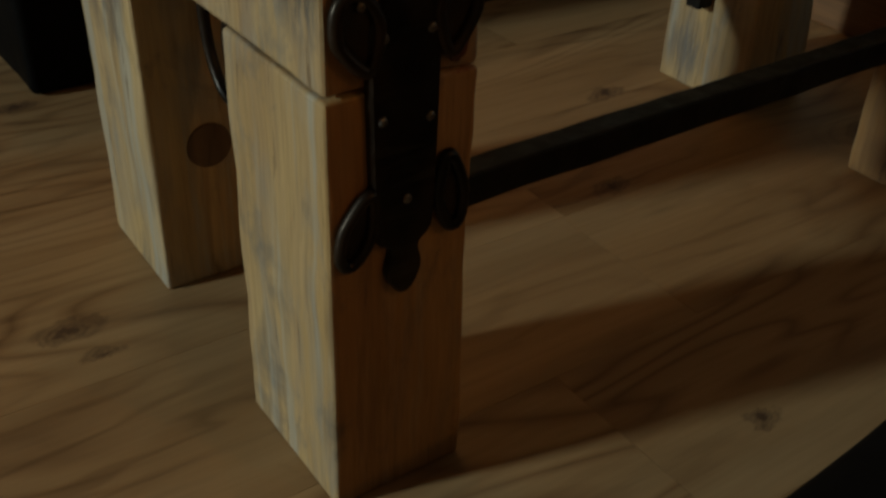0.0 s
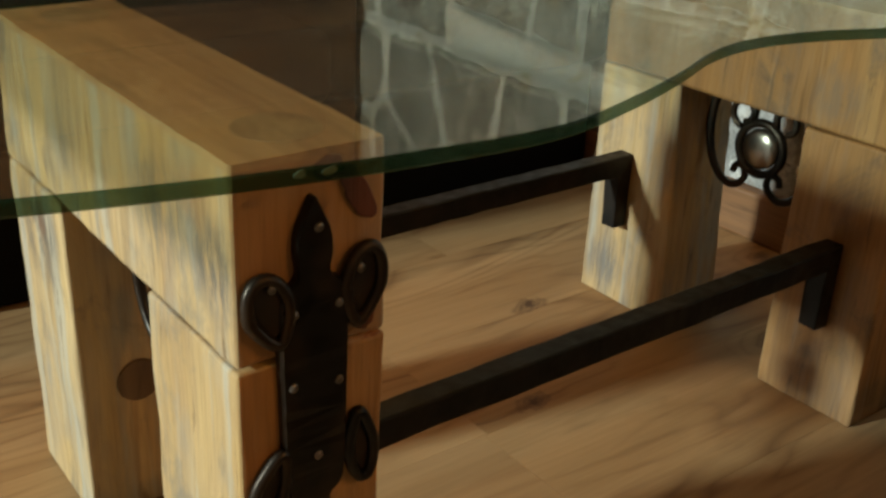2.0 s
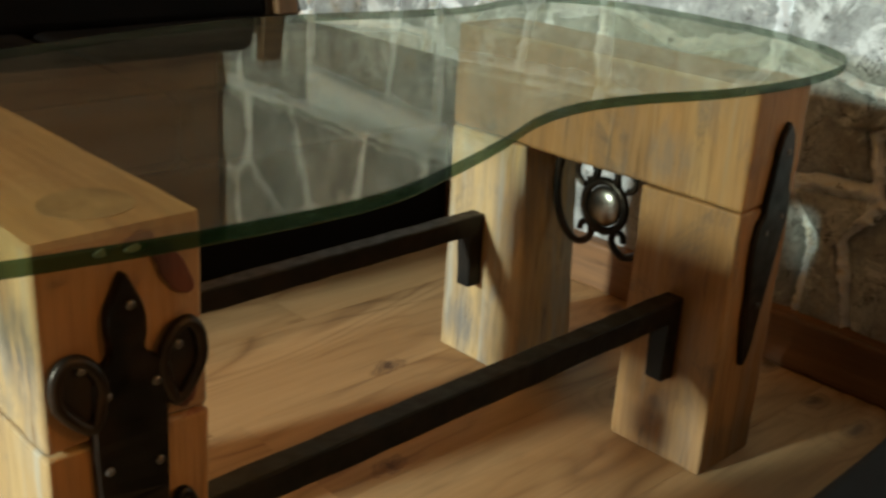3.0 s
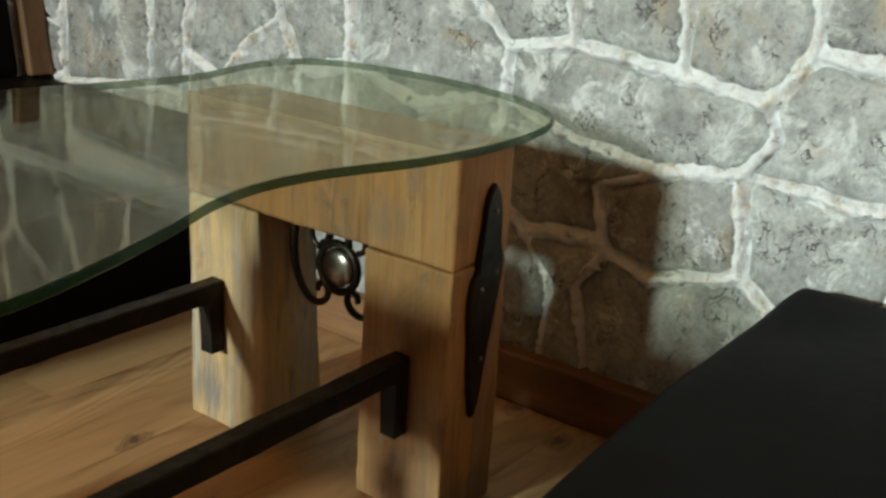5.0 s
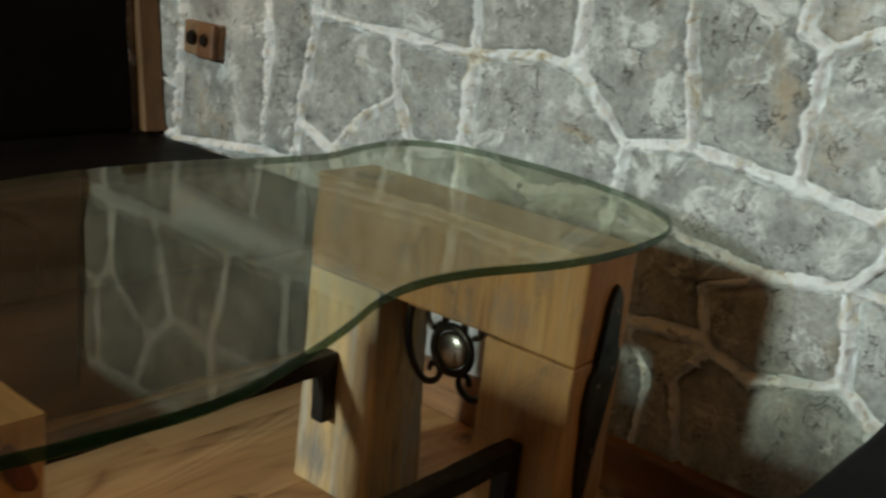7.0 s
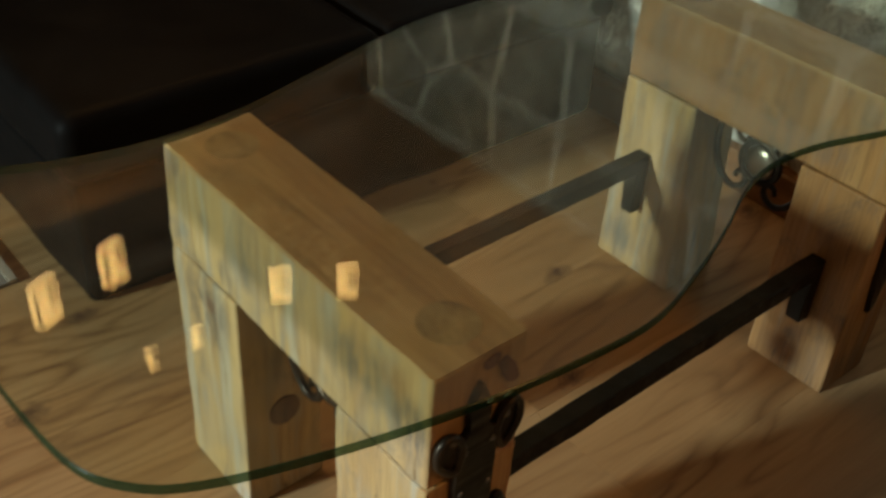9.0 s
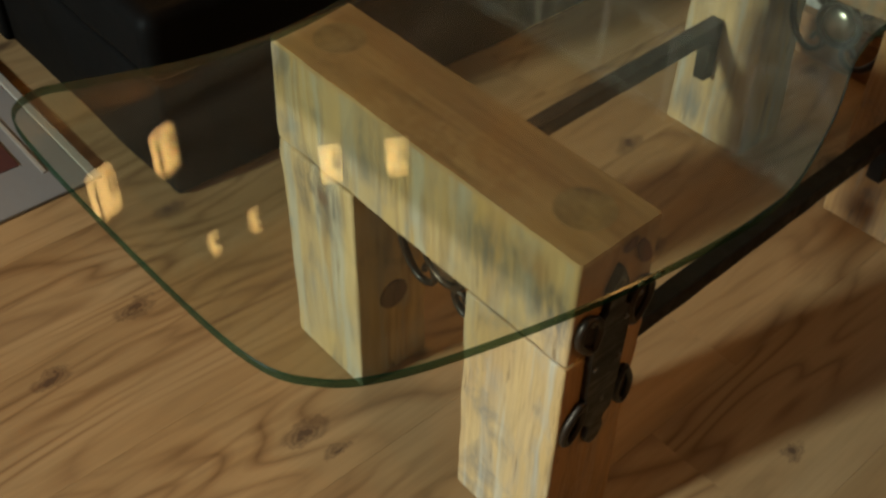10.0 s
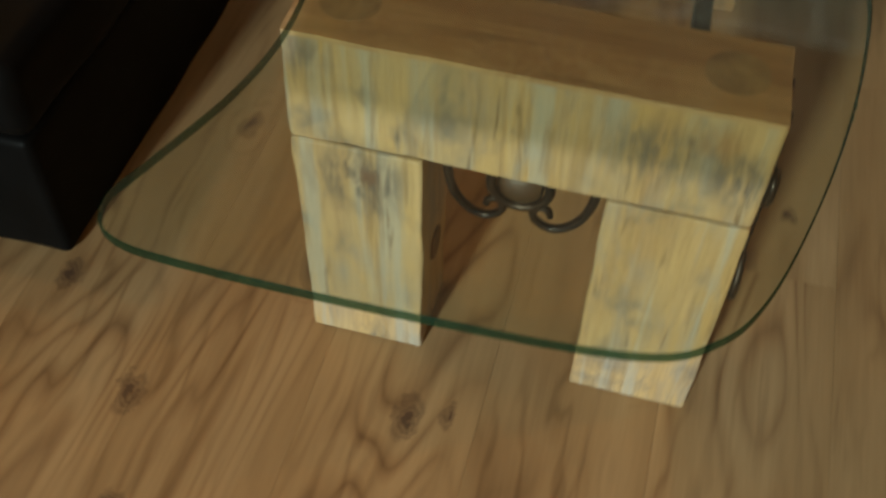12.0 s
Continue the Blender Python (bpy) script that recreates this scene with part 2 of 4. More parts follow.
    return s.done(c, s.ramp(fine, (0.3, 0.66), (0.7, 0.52)), fine, 0.06, 0.001)


OAK = oak_material()
TRIM_WOOD = wood_material("brown_trim_wood", (0.26, 0.125, 0.05), (0.20, 0.09, 0.034), (0.12, 0.05, 0.02), 1, 0.5, 1.0, knots=False)
POST_WOOD = wood_material("golden_trim_wood", (0.27, 0.15, 0.06), (0.20, 0.105, 0.04), (0.12, 0.06, 0.02), 2, 0.5, 1.0, knots=False)
PANEL_WOOD = wood_material("brown_wall_boards", (0.33, 0.20, 0.105), (0.25, 0.145, 0.074), (0.15, 0.08, 0.042), 0, 0.5, 0.8)


def iron_material(name, colour, rough, rust=0.75):
    s = Shader(name, rough, 0.65)
    a = s.noise(s.coords((1, 1, 1), 3.0), 60, 4)
    b = s.noise(s.coords((1, 1, 1), 3.0), 14, 3)
    c = s.mix(s.ramp(b, (0.42, 0.0), (0.62, rust)), colour, (0.06, 0.036, 0.02))
    return s.done(c, s.ramp(a, (0.3, rough - 0.1), (0.7, rough + 0.15)), a, 0.35, 0.0015)


IRON = iron_material("black_wrought_iron", (0.013, 0.011, 0.009), 0.38, 0.6)
BAR_IRON = iron_material("black_painted_bar", (0.012, 0.012, 0.011), 0.5, 0.2)
RUST_IRON = iron_material("rusty_iron_web", (0.026, 0.020, 0.015), 0.5, 0.85)
STEEL = iron_material("worn_rivet_steel", (0.16, 0.15, 0.14), 0.35)
NICKEL = Shader("polished_boss", 0.28, 1.0).done((0.32, 0.30, 0.27))


def leather_material():
    s = Shader("black_leather", 0.45, specular=0.05)
    folds = s.noise(s.coords((1, 1, 1)), 9, 4, 0.6, 0.4)
    c = s.ramp(folds, (0.3, (0.003, 0.0028, 0.0026)), (0.7, (0.0055, 0.005, 0.0047)))
    return s.done(c, s.ramp(folds, (0.3, 0.46), (0.7, 0.6)), folds, 0.25, 0.004)


LEATHER = leather_material()


def stone_material():
    s = Shader("grey_rubble_stone", 0.85, specular=0.3)
    co = s.coords((1, 1, 1), 4.0)
    big = s.noise(co, 7, 5, 0.6, 0.3)
    mid = s.noise(co, 26, 5, 0.65)
    fine = s.noise(co, 130, 4, 0.7)
    c = s.ramp(big, (0.3, (0.30, 0.30, 0.28)), (0.5, (0.455, 0.455, 0.435)), (0.72, (0.63, 0.63, 0.61)))
    c = s.mix(0.7, c, s.ramp(mid, (0.32, 0.5), (0.6, 1.0)), "MULTIPLY")
    c = s.mix(0.6, c, s.ramp(fine, (0.34, 0.55), (0.56, 1.0)), "MULTIPLY")
    # short dark cracks
    warp = s.mix(0.16, co, s.noise(co, 22, 4), "ADD")
    v = s.node("ShaderNodeTexVoronoi", Scale=34.0)
    v.feature = "DISTANCE_TO_EDGE"
    s.link(warp, v.inputs["Vector"])
    crack = s.ramp(v.outputs["Distance"], (0.0, 0.85), (0.018, 0.7), (0.045, 0.0))
    where = s.ramp(s.noise(co, 20, 5, 0.7), (0.51, 0.0), (0.60, 0.95))
    f = s.mix(1.0, crack, where, "MULTIPLY")
    tint = s.node("ShaderNodeObjectInfo")
    c = s.mix(0.35, c, s.ramp(tint.outputs["Random"], (0.0, (0.66, 0.60, 0.54)), (0.4, (1.0, 1.0, 1.0)), (1.0, (0.9, 0.92, 0.9))), "MULTIPLY")
    lime = s.ramp(s.noise(co, 13, 7, 0.75, 0.6), (0.54, 0.0), (0.61, 0.7))
    c = s.mix(lime, c, (0.74, 0.74, 0.71))
    rust = s.ramp(s.noise(co, 9, 6, 0.7, 0.8), (0.56, 0.0), (0.70, 0.6))
    c = s.mix(rust, c, (0.42, 0.32, 0.20))
    c = s.mix(f, c, (0.045, 0.04, 0.03))
    h = s.mix(0.5, mid, fine)
    h = s.mix(f, h, (0.0, 0.0, 0.0))
    return s.done(c, None, h, 0.9, 0.008)


def mortar_material():
    s = Shader("white_lime_mortar", 0.9, specular=0.25)
    co = s.coords()
    big = s.noise(co, 18, 7, 0.75, 1.0)
    fine = s.noise(co, 75, 6, 0.7)
    c = s.ramp(big, (0.31, (0.50, 0.37, 0.21)), (0.39, (0.82, 0.76, 0.65)), (0.47, (0.97, 0.97, 0.97)))
    dirt = s.ramp(s.noise(co, 34, 7, 0.75, 1.2), (0.58, 0.0), (0.74, 0.6))
    c = s.mix(dirt, c, (0.44, 0.34, 0.21))
    pits = s.ramp(s.noise(co, 60, 4, 0.7, 0.8), (0.62, 0.0), (0.67, 0.85))
    c = s.mix(pits, c, (0.10, 0.08, 0.055))
    c = s.mix(0.3, c, s.ramp(fine, (0.3, 0.5), (0.5, 1.0)), "MULTIPLY")
    return s.done(c, None, fine, 1.0, 0.009)


STONE, MORTAR = stone_material(), mortar_material()


def plaster_material(name, colour):
    s = Shader(name, 0.85, specular=0.2)
    a = s.noise(s.coords(), 3, 4)
    b = s.noise(s.coords(), 40, 5)
    c = s.mix(0.3, colour, s.ramp(a, (0.3, 0.7), (0.7, 1.0)), "MULTIPLY")
    return s.done(c, None, b, 0.3, 0.003)


PLASTER = plaster_material("ochre_plaster", (0.34, 0.24, 0.145))
CEILING = plaster_material("ceiling_bounce_brown", (0.27, 0.18, 0.105))


def glass_material():
    s = Shader("clear_greenish_glass")
    s.t.nodes.remove(s.b)
    out = s.t.nodes["Material Output"]
    clear = s.node("ShaderNodeBsdfTransparent", Color=(0.895, 0.912, 0.845, 1))
    gloss = s.node("ShaderNodeBsdfGlossy", Color=(0.94, 0.97, 0.84, 1), Roughness=0.004)
    facing = s.node("ShaderNodeLayerWeight", Blend=0.5)
    power = s.node("ShaderNodeMath")
    power.operation = "POWER"
    power.inputs[1].default_value = 5.0
    s.link(facing.outputs["Facing"], power.inputs[0])
    gain = s.node("ShaderNodeMath")
    gain.operation = "MULTIPLY_ADD"
    gain.inputs[1].default_value, gain.inputs[2].default_value = 0.56, 0.030
    s.link(power.outputs[0], gain.inputs[0])
    mix = s.node("ShaderNodeMixShader")
    s.link(gain.outputs[0], mix.inputs[0])
    # a thin streaky diffuse veil, standing in for a grey reflected haze
    veil = s.node("ShaderNodeBsdfDiffuse", Color=(0.75, 0.70, 0.58, 1))
    veil_streaks = s.noise(s.coords((3.0, 9.0, 1.0), turn=(0, 0, 0.5)), 1.4, 6, 0.65, 0.8)
    amount = s.ramp(veil_streaks, (0.35, 0.006), (0.70, 0.03))
    film = s.node("ShaderNodeMixShader")
    s.link(amount, film.inputs[0])
    s.link(clear.outputs[0], film.inputs[1])
    s.link(veil.outputs[0], film.inputs[2])
    s.link(film.outputs[0], mix.inputs[1])
    s.link(gloss.outputs[0], mix.inputs[2])
    s.link(mix.outputs[0], out.inputs["Surface"])
    return s.m


GLASS = glass_material()


def glass_edge_material():
    s = Shader("green_glass_edge", 0.18, specular=0.3)
    a = s.noise(s.coords((1, 1, 1)), 30, 3)
    m = s.done(s.ramp(a, (0.3, (0.004, 0.024, 0.012)), (0.7, (0.008, 0.045, 0.022))), None, a, 0.1, 0.001)
    clear = s.node("ShaderNodeBsdfTransparent", Color=(0.22, 0.32, 0.22, 1))
    mix = s.node("ShaderNodeMixShader", Fac=0.5)
    s.link(s.b.outputs[0], mix.inputs[1])
    s.link(clear.outputs[0], mix.inputs[2])
    s.link(mix.outputs[0], s.t.nodes["Material Output"].inputs["Surface"])
    return m


GLASS_EDGE = glass_edge_material()


def glow_material(name, colour, strength):
    s = Shader(name, 0.4)
    s.b.inputs["Emission Color"].default_value = (*colour, 1)
    s.b.inputs["Emission Strength"].default_value = strength
    a = s.noise(s.coords((1, 1, 1), 3.0), 22, 3)
    return s.done(s.ramp(a, (0.3, (0.7, 0.5, 0.25)), (0.7, (0.8, 0.65, 0.4))))


AMBER = glow_material("lit_amber_glass", (1.0, 0.58, 0.23), 14.0)
MAT_GREY = plaster_material("grey_mat_weave", (0.26, 0.25, 0.25))
MAT_EDGE = plaster_material("pale_mat_border", (0.42, 0.38, 0.33))
MAT_RED = plaster_material("dark_red_mat_border", (0.10, 0.035, 0.03))

# ---- mesh helpers ----


def part(name, bm, material, parent=None, label="", smooth=False):
    """Links a bmesh as one mesh object, under a thing or a part if one is given."""
    data = bpy.data.meshes.new(name)
    bmesh.ops.recalc_face_normals(bm, faces=bm.faces)
    if smooth:
        for f in bm.faces:
            f.smooth = True
    bm.to_mesh(data)
    bm.free()
    for m in material if isinstance(material, (list, tuple)) else [material]:
        data.materials.append(m)
    ob = new(name, data)
    if parent is not None:
        ob.parent = parent
    if label:
        ob["label"] = label
    return ob


def thing(name, label, category, group="", kind="", at=(0, 0, 0)):
    ob = new(name)
    ob.location = at
    ob.empty_display_size = 0.05
    return tagged(ob, label, category, group, kind)


def box(x0, x1, y0, y1, z0, z1, bevel=0.0, segments=2, bm=None):
    bm = bm or bmesh.new()
    m = Matrix.LocRotScale(((x0 + x1) / 2, (y0 + y1) / 2, (z0 + z1) / 2), None, (x1 - x0, y1 - y0, z1 - z0))
    made = bmesh.ops.create_cube(bm, size=1, matrix=m)
    if bevel:
        edges = list({e for v in made["verts"] for e in v.link_edges})
        bmesh.ops.bevel(bm, geom=edges, offset=bevel, segments=segments, profile=0.5, affect="EDGES")
    return bm


def hewn(x0, x1, y0, y1, z0, z1, bevel=0.004, step=0.02, rough=0.0012, seed=0.0):
    """A hand-hewn timber: bevelled, cut across in steps and a little uneven."""
    bm = box(x0, x1, y0, y1, z0, z1, bevel, 3)
    for axis, (a, b) in enumerate(((x0, x1), (y0, y1), (z0, z1))):
        n = max(2, int((b - a) / step))
        normal = Vector((axis == 0, axis == 1, axis == 2))
        for k in range(1, n):
            at = a + (b - a) * k / n
            bmesh.ops.bisect_plane(bm, geom=bm.verts[:] + bm.edges[:] + bm.faces[:], plane_co=normal * at, plane_no=normal)
    bm.normal_update()
    for v in bm.verts:
        p = v.co * 22 + Vector((seed, seed * 2, seed * 3))
        q = v.co * 70 + Vector((seed, 0, seed))
        low = 0.0 if v.co.z < z0 + 0.006 and z0 < 0.01 else 1.0
        v.co += v.normal * (rough * noise.noise(p) + 0.5 * rough * noise.noise(q) + 1.2 * rough * noise.noise(v.co * 8 + Vector((seed, seed, 0)))) * low
    return bm


def tube(points, radius, closed=False, sides=8, bm=None, taper=None):
    """A round bar along points."""
    bm = bm or bmesh.new()
    pts = [Vector(p) for p in points]
    n = len(pts)
    rings = []
    side = None
    for k, p in enumerate(pts):
        a = pts[(k - 1) % n] if closed or k > 0 else p
        b = pts[(k + 1) % n] if closed or k < n - 1 else p
        d = (b - a).normalized()
        if side is None:
            side = d.orthogonal().normalized()
        side = (side - d * side.dot(d)).normalized()
        up = d.cross(side)
        r = radius * (taper(k / max(1, n - 1)) if taper else 1.0)
        rings.append([bm.verts.new(p + (side * math.cos(2 * math.pi * s / sides) + up * math.sin(2 * math.pi * s / sides)) * r) for s in range(sides)])
    for k in range(n if closed else n - 1):
        a, b = rings[k], rings[(k + 1) % n]
        for s in range(sides):
            bm.faces.new((a[s], a[(s + 1) % sides], b[(s + 1) % sides], b[s]))
    if not closed:
        bm.faces.new(rings[0][::-1])
        bm.faces.new(rings[-1])
    return bm


def smooth_loop(points, rounds=2):
    """Corner cutting of a closed outline."""
    for _ in range(rounds):
        out = []
        for k, p in enumerate(points):
            q = points[(k + 1) % len(points)]
            out += [tuple(0.75 * a + 0.25 * b for a, b in zip(p, q)), tuple(0.25 * a + 0.75 * b for a, b in zip(p, q))]
        points = out
    return points


def spline_loop(points, steps=8):
    """A smooth closed curve through points (Catmull-Rom)."""
    out, n = [], len(points)
    for k in range(n):
        p0, p1, p2, p3 = (np.array(points[(k + d) % n], float) for d in (-1, 0, 1, 2))
        for s in range(steps):
            u = s / steps
            out.append(tuple(0.5 * (2 * p1 + (p2 - p0) * u + (2 * p0 - 5 * p1 + 4 * p2 - p3) * u * u + (3 * p1 - p0 - 3 * p2 + p3) * u ** 3)))
    return out


def spline_run(points, steps=5):
    """A smooth open curve through points."""
    ends = [points[0]] + list(points) + [points[-1]]
    out = []
    for p0, p1, p2, p3 in zip(ends, ends[1:], ends[2:], ends[3:]):
        p0, p1, p2, p3 = (np.array(p, float) for p in (p0, p1, p2, p3))
        for k in range(steps):
            u = k / steps
            out.append(tuple(0.5 * (2 * p1 + (p2 - p0) * u + (2 * p0 - 5 * p1 + 4 * p2 - p3) * u * u + (3 * p1 - p0 - 3 * p2 + p3) * u ** 3)))
    return out + [tuple(points[-1])]


# ---- room ----
EAST, NORTH, SOUTH, TOP = 1.09, 2.75, -1.7, 2.5
floor = tagged(part("floor", box(WEST, EAST + 0.2, SOUTH, NORTH, -0.06, -0.014), PANEL_WOOD), "oak laminate floor of long planks", "floor", kind="structure")
# Ceiling and these three walls are unseen, added and toned for bounce and reflections.
tagged(part("ceiling", box(WEST, EAST + 0.2, SOUTH, NORTH, TOP, TOP + 0.1), CEILING), "unseen brown ceiling, toned for bounce and reflection", "ceiling", kind="structure")
# North wall kept dark so its mirror image in the glass stays dim.
tagged(part("wall_north", box(WEST, EAST + 0.2, NORTH, NORTH + 0.15, -0.06, TOP), TRIM_WOOD), "unseen dark brown wall, kept dark for the glass reflection", "wall", kind="structure")
tagged(part("wall_south", box(WEST, EAST + 0.2, SOUTH - 0.15, SOUTH, -0.06, TOP), PLASTER), "unseen ochre wall, toned for bounce light", "wall", kind="structure")
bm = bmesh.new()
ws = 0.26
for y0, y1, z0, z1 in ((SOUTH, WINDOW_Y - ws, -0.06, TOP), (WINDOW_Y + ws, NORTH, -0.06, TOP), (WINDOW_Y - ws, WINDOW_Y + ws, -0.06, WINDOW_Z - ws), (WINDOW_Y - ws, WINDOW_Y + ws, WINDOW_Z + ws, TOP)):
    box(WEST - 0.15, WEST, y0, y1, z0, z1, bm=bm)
tagged(part("wall_west", bm, PLASTER), "unseen ochre wall with an assumed high window", "wall", kind="structure")
# Assumed window, added to hold the unseen key light.
window = thing("window_1", "assumed square window round the unseen key light", "window", kind="structure", at=(WEST, WINDOW_Y, WINDOW_Z))
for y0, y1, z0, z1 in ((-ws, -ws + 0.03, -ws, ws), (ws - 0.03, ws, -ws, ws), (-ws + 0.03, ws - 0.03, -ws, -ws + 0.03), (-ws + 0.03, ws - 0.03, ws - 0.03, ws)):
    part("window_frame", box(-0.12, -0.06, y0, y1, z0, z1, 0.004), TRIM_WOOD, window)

# ---- stone wall ----
wall = tagged(part("wall_east", box(EAST + 0.02, EAST + 0.2, SOUTH, NORTH, -0.06, TOP), MORTAR), "grey rubble stone wall with raised white mortar joints", "wall", kind="structure")
STONES = []


def stone(*corners):
    STONES.append(tuple((0.975 * y - 0.02, 0.975 * z) for y, z in corners))


stone((1.276, 0.31), (1.276, 0.72), (1.022, 0.739), (1.007, 0.603), (0.998, 0.339))
stone((0.998, 0.339), (1.007, 0.603), (1.022, 0.739), (0.885, 0.749), (0.885, 0.622), (0.91, 0.417), (0.92, 0.339))
stone((0.91, 0.417), (0.885, 0.622), (0.69, 0.608), (0.671, 0.505), (0.744, 0.461), (0.817, 0.378))
stone((0.885, 0.622), (0.885, 0.749), (0.534, 0.769), (0.522, 0.661), (0.514, 0.603), (0.69, 0.608))
stone((0.744, 0.461), (0.671, 0.505), (0.632, 0.437), (0.612, 0.339), (0.768, 0.31), (0.817, 0.378))
stone((0.671, 0.505), (0.69, 0.608), (0.514, 0.603), (0.519, 0.451), (0.607, 0.427), (0.632, 0.437))
stone((0.514, 0.603), (0.522, 0.661), (0.534, 0.769), (0.329, 0.778), (0.321, 0.681), (0.322, 0.613), (0.378, 0.617))
stone((0.514, 0.603), (0.378, 0.617), (0.322, 0.613), (0.22, 0.515), (0.224, 0.444), (0.378, 0.408), (0.519, 0.451))
stone((0.322, 0.613), (0.321, 0.681), (0.329, 0.778), (0.153, 0.788), (0.149, 0.7), (0.114, 0.532), (0.22, 0.515))
stone((0.149, 0.7), (0.153, 0.788), (-0.013, 0.798), (-0.008, 0.71), (-0.041, 0.691), (-0.037, 0.613), (-0.041, 0.513), (0.114, 0.532))
stone((-0.041, 0.691), (-0.11, 0.72), (-0.188, 0.73), (-0.198, 0.622), (-0.204, 0.562), (-0.154, 0.493), (-0.041, 0.513), (-0.037, 0.613))
stone((-0.013, 0.798), (-0.188, 0.808), (-0.188, 0.73), (-0.11, 0.72), (-0.041, 0.691), (-0.008, 0.71))
stone((-0.188, 0.73), (-0.188, 0.808), (-0.442, 0.817), (-0.442, 0.554), (-0.327, 0.554), (-0.26, 0.556), (-0.204, 0.562), (-0.198, 0.622))
stone((0.22, 0.515), (0.114, 0.532), (-0.041, 0.513), (-0.154, 0.493), (-0.173, 0.449), (-0.139, 0.404), (-0.02, 0.384), (0.111, 0.408), (0.224, 0.444))
stone((-0.154, 0.493), (-0.204, 0.562), (-0.26, 0.556), (-0.327, 0.554), (-0.442, 0.554), (-0.442, 0.398), (-0.335, 0.39), (-0.296, 0.393), (-0.139, 0.404), (-0.173, 0.449))
stone((-0.139, 0.404), (-0.296, 0.393), (-0.335, 0.39), (-0.345, 0.3), (-0.305, 0.232), (-0.206, 0.232), (-0.154, 0.272))
stone((-0.335, 0.39), (-0.442, 0.398), (-0.442, 0.115), (-0.305, 0.232), (-0.345, 0.3))
stone((0.062, 0.351), (-0.02, 0.384), (-0.139, 0.404), (-0.154, 0.272), (-0.032, 0.237), (0.036, 0.261), (0.045, 0.274))
stone((0.036, 0.261), (-0.032, 0.237), (-0.154, 0.272), (-0.206, 0.232), (-0.208, 0.046), (0.046, 0.046), (0.085, 0.203))
stone((0.224, 0.444), (0.111, 0.408), (-0.02, 0.384), (0.062, 0.351), (0.045, 0.274), (0.173, 0.261), (0.241, 0.31))
stone((0.173, 0.261), (0.045, 0.274), (0.036, 0.261), (0.085, 0.203), (0.046, 0.046), (0.124, 0.046), (0.125, 0.206))
stone((0.241, 0.31), (0.173, 0.261), (0.125, 0.206), (0.124, 0.046), (0.378, 0.046), (0.397, 0.261))
stone((0.519, 0.451), (0.378, 0.408), (0.224, 0.444), (0.241, 0.31), (0.397, 0.261), (0.524, 0.29))
stone((0.632, 0.437), (0.607, 0.427), (0.519, 0.451), (0.524, 0.29), (0.397, 0.261), (0.378, 0.046), (0.69, 0.046), (0.671, 0.261), (0.612, 0.339))
stone((0.91, 0.417), (0.817, 0.378), (0.768, 0.31), (0.612, 0.339), (0.671, 0.261), (0.69, 0.046), (0.944, 0.046), (0.92, 0.339))
stone((0.92, 0.339), (0.944, 0.046), (1.276, 0.046), (1.276, 0.31), (0.998, 0.339))
stone((-0.208, 0.046), (-0.206, 0.232), (-0.305, 0.232), (-0.442, 0.115), (-0.442, 0.046))


def cells(y0, y1, z0, z1, ny, nz, seed):
    """Rubble for a plain stretch of wall: cells round scattered middles, each cut out by half-planes."""
    rnd = random.Random(seed)
    mids = [(y0 + (y1 - y0) * (i + 0.5 + rnd.uniform(-0.3, 0.3) + 0.25 * (j % 2)) / ny, z0 + (z1 - z0) * (j + 0.5 + rnd.uniform(-0.27, 0.27)) / nz) for j in range(nz) for i in range(ny)]
    for a in mids:
        poly = [(y0, z0), (y1, z0), (y1, z1), (y0, z1)]
        for b in mids:
            if b == a or abs(b[0] - a[0]) + abs(b[1] - a[1]) > 1.0:
                continue
            ny_, nz_ = b[0] - a[0], b[1] - a[1]
            c = ny_ * (a[0] + b[0]) / 2 + nz_ * (a[1] + b[1]) / 2
            cut = []
            for k, p in enumerate(poly):
                q = poly[(k + 1) % len(poly)]
                dp, dq = ny_ * p[0] + nz_ * p[1] - c, ny_ * q[0] + nz_ * q[1] - c
                if dp <= 0:
                    cut.append(p)
                if dp * dq < 0:
                    u = dp / (dp - dq)
                    cut.append((p[0] + (q[0] - p[0]) * u, p[1] + (q[1] - p[1]) * u))
            poly = cut
            if not poly:
                break
        if len(poly) > 2:
            STONES.append(tuple(poly))


cells(-0.451, 1.66, 0.79, 1.20, 10, 2, 3)
cells(1.226, 1.66, 0.046, 0.78, 2, 4, 5)
cells(-1.7, -0.453, 0.046, 1.20, 6, 6, 4)

# the joints: a rough skin that rises along every stone's outline
segs = np.array([(*p, *s[(k + 1) % len(s)]) for s in STONES for k, p in enumerate(s)])


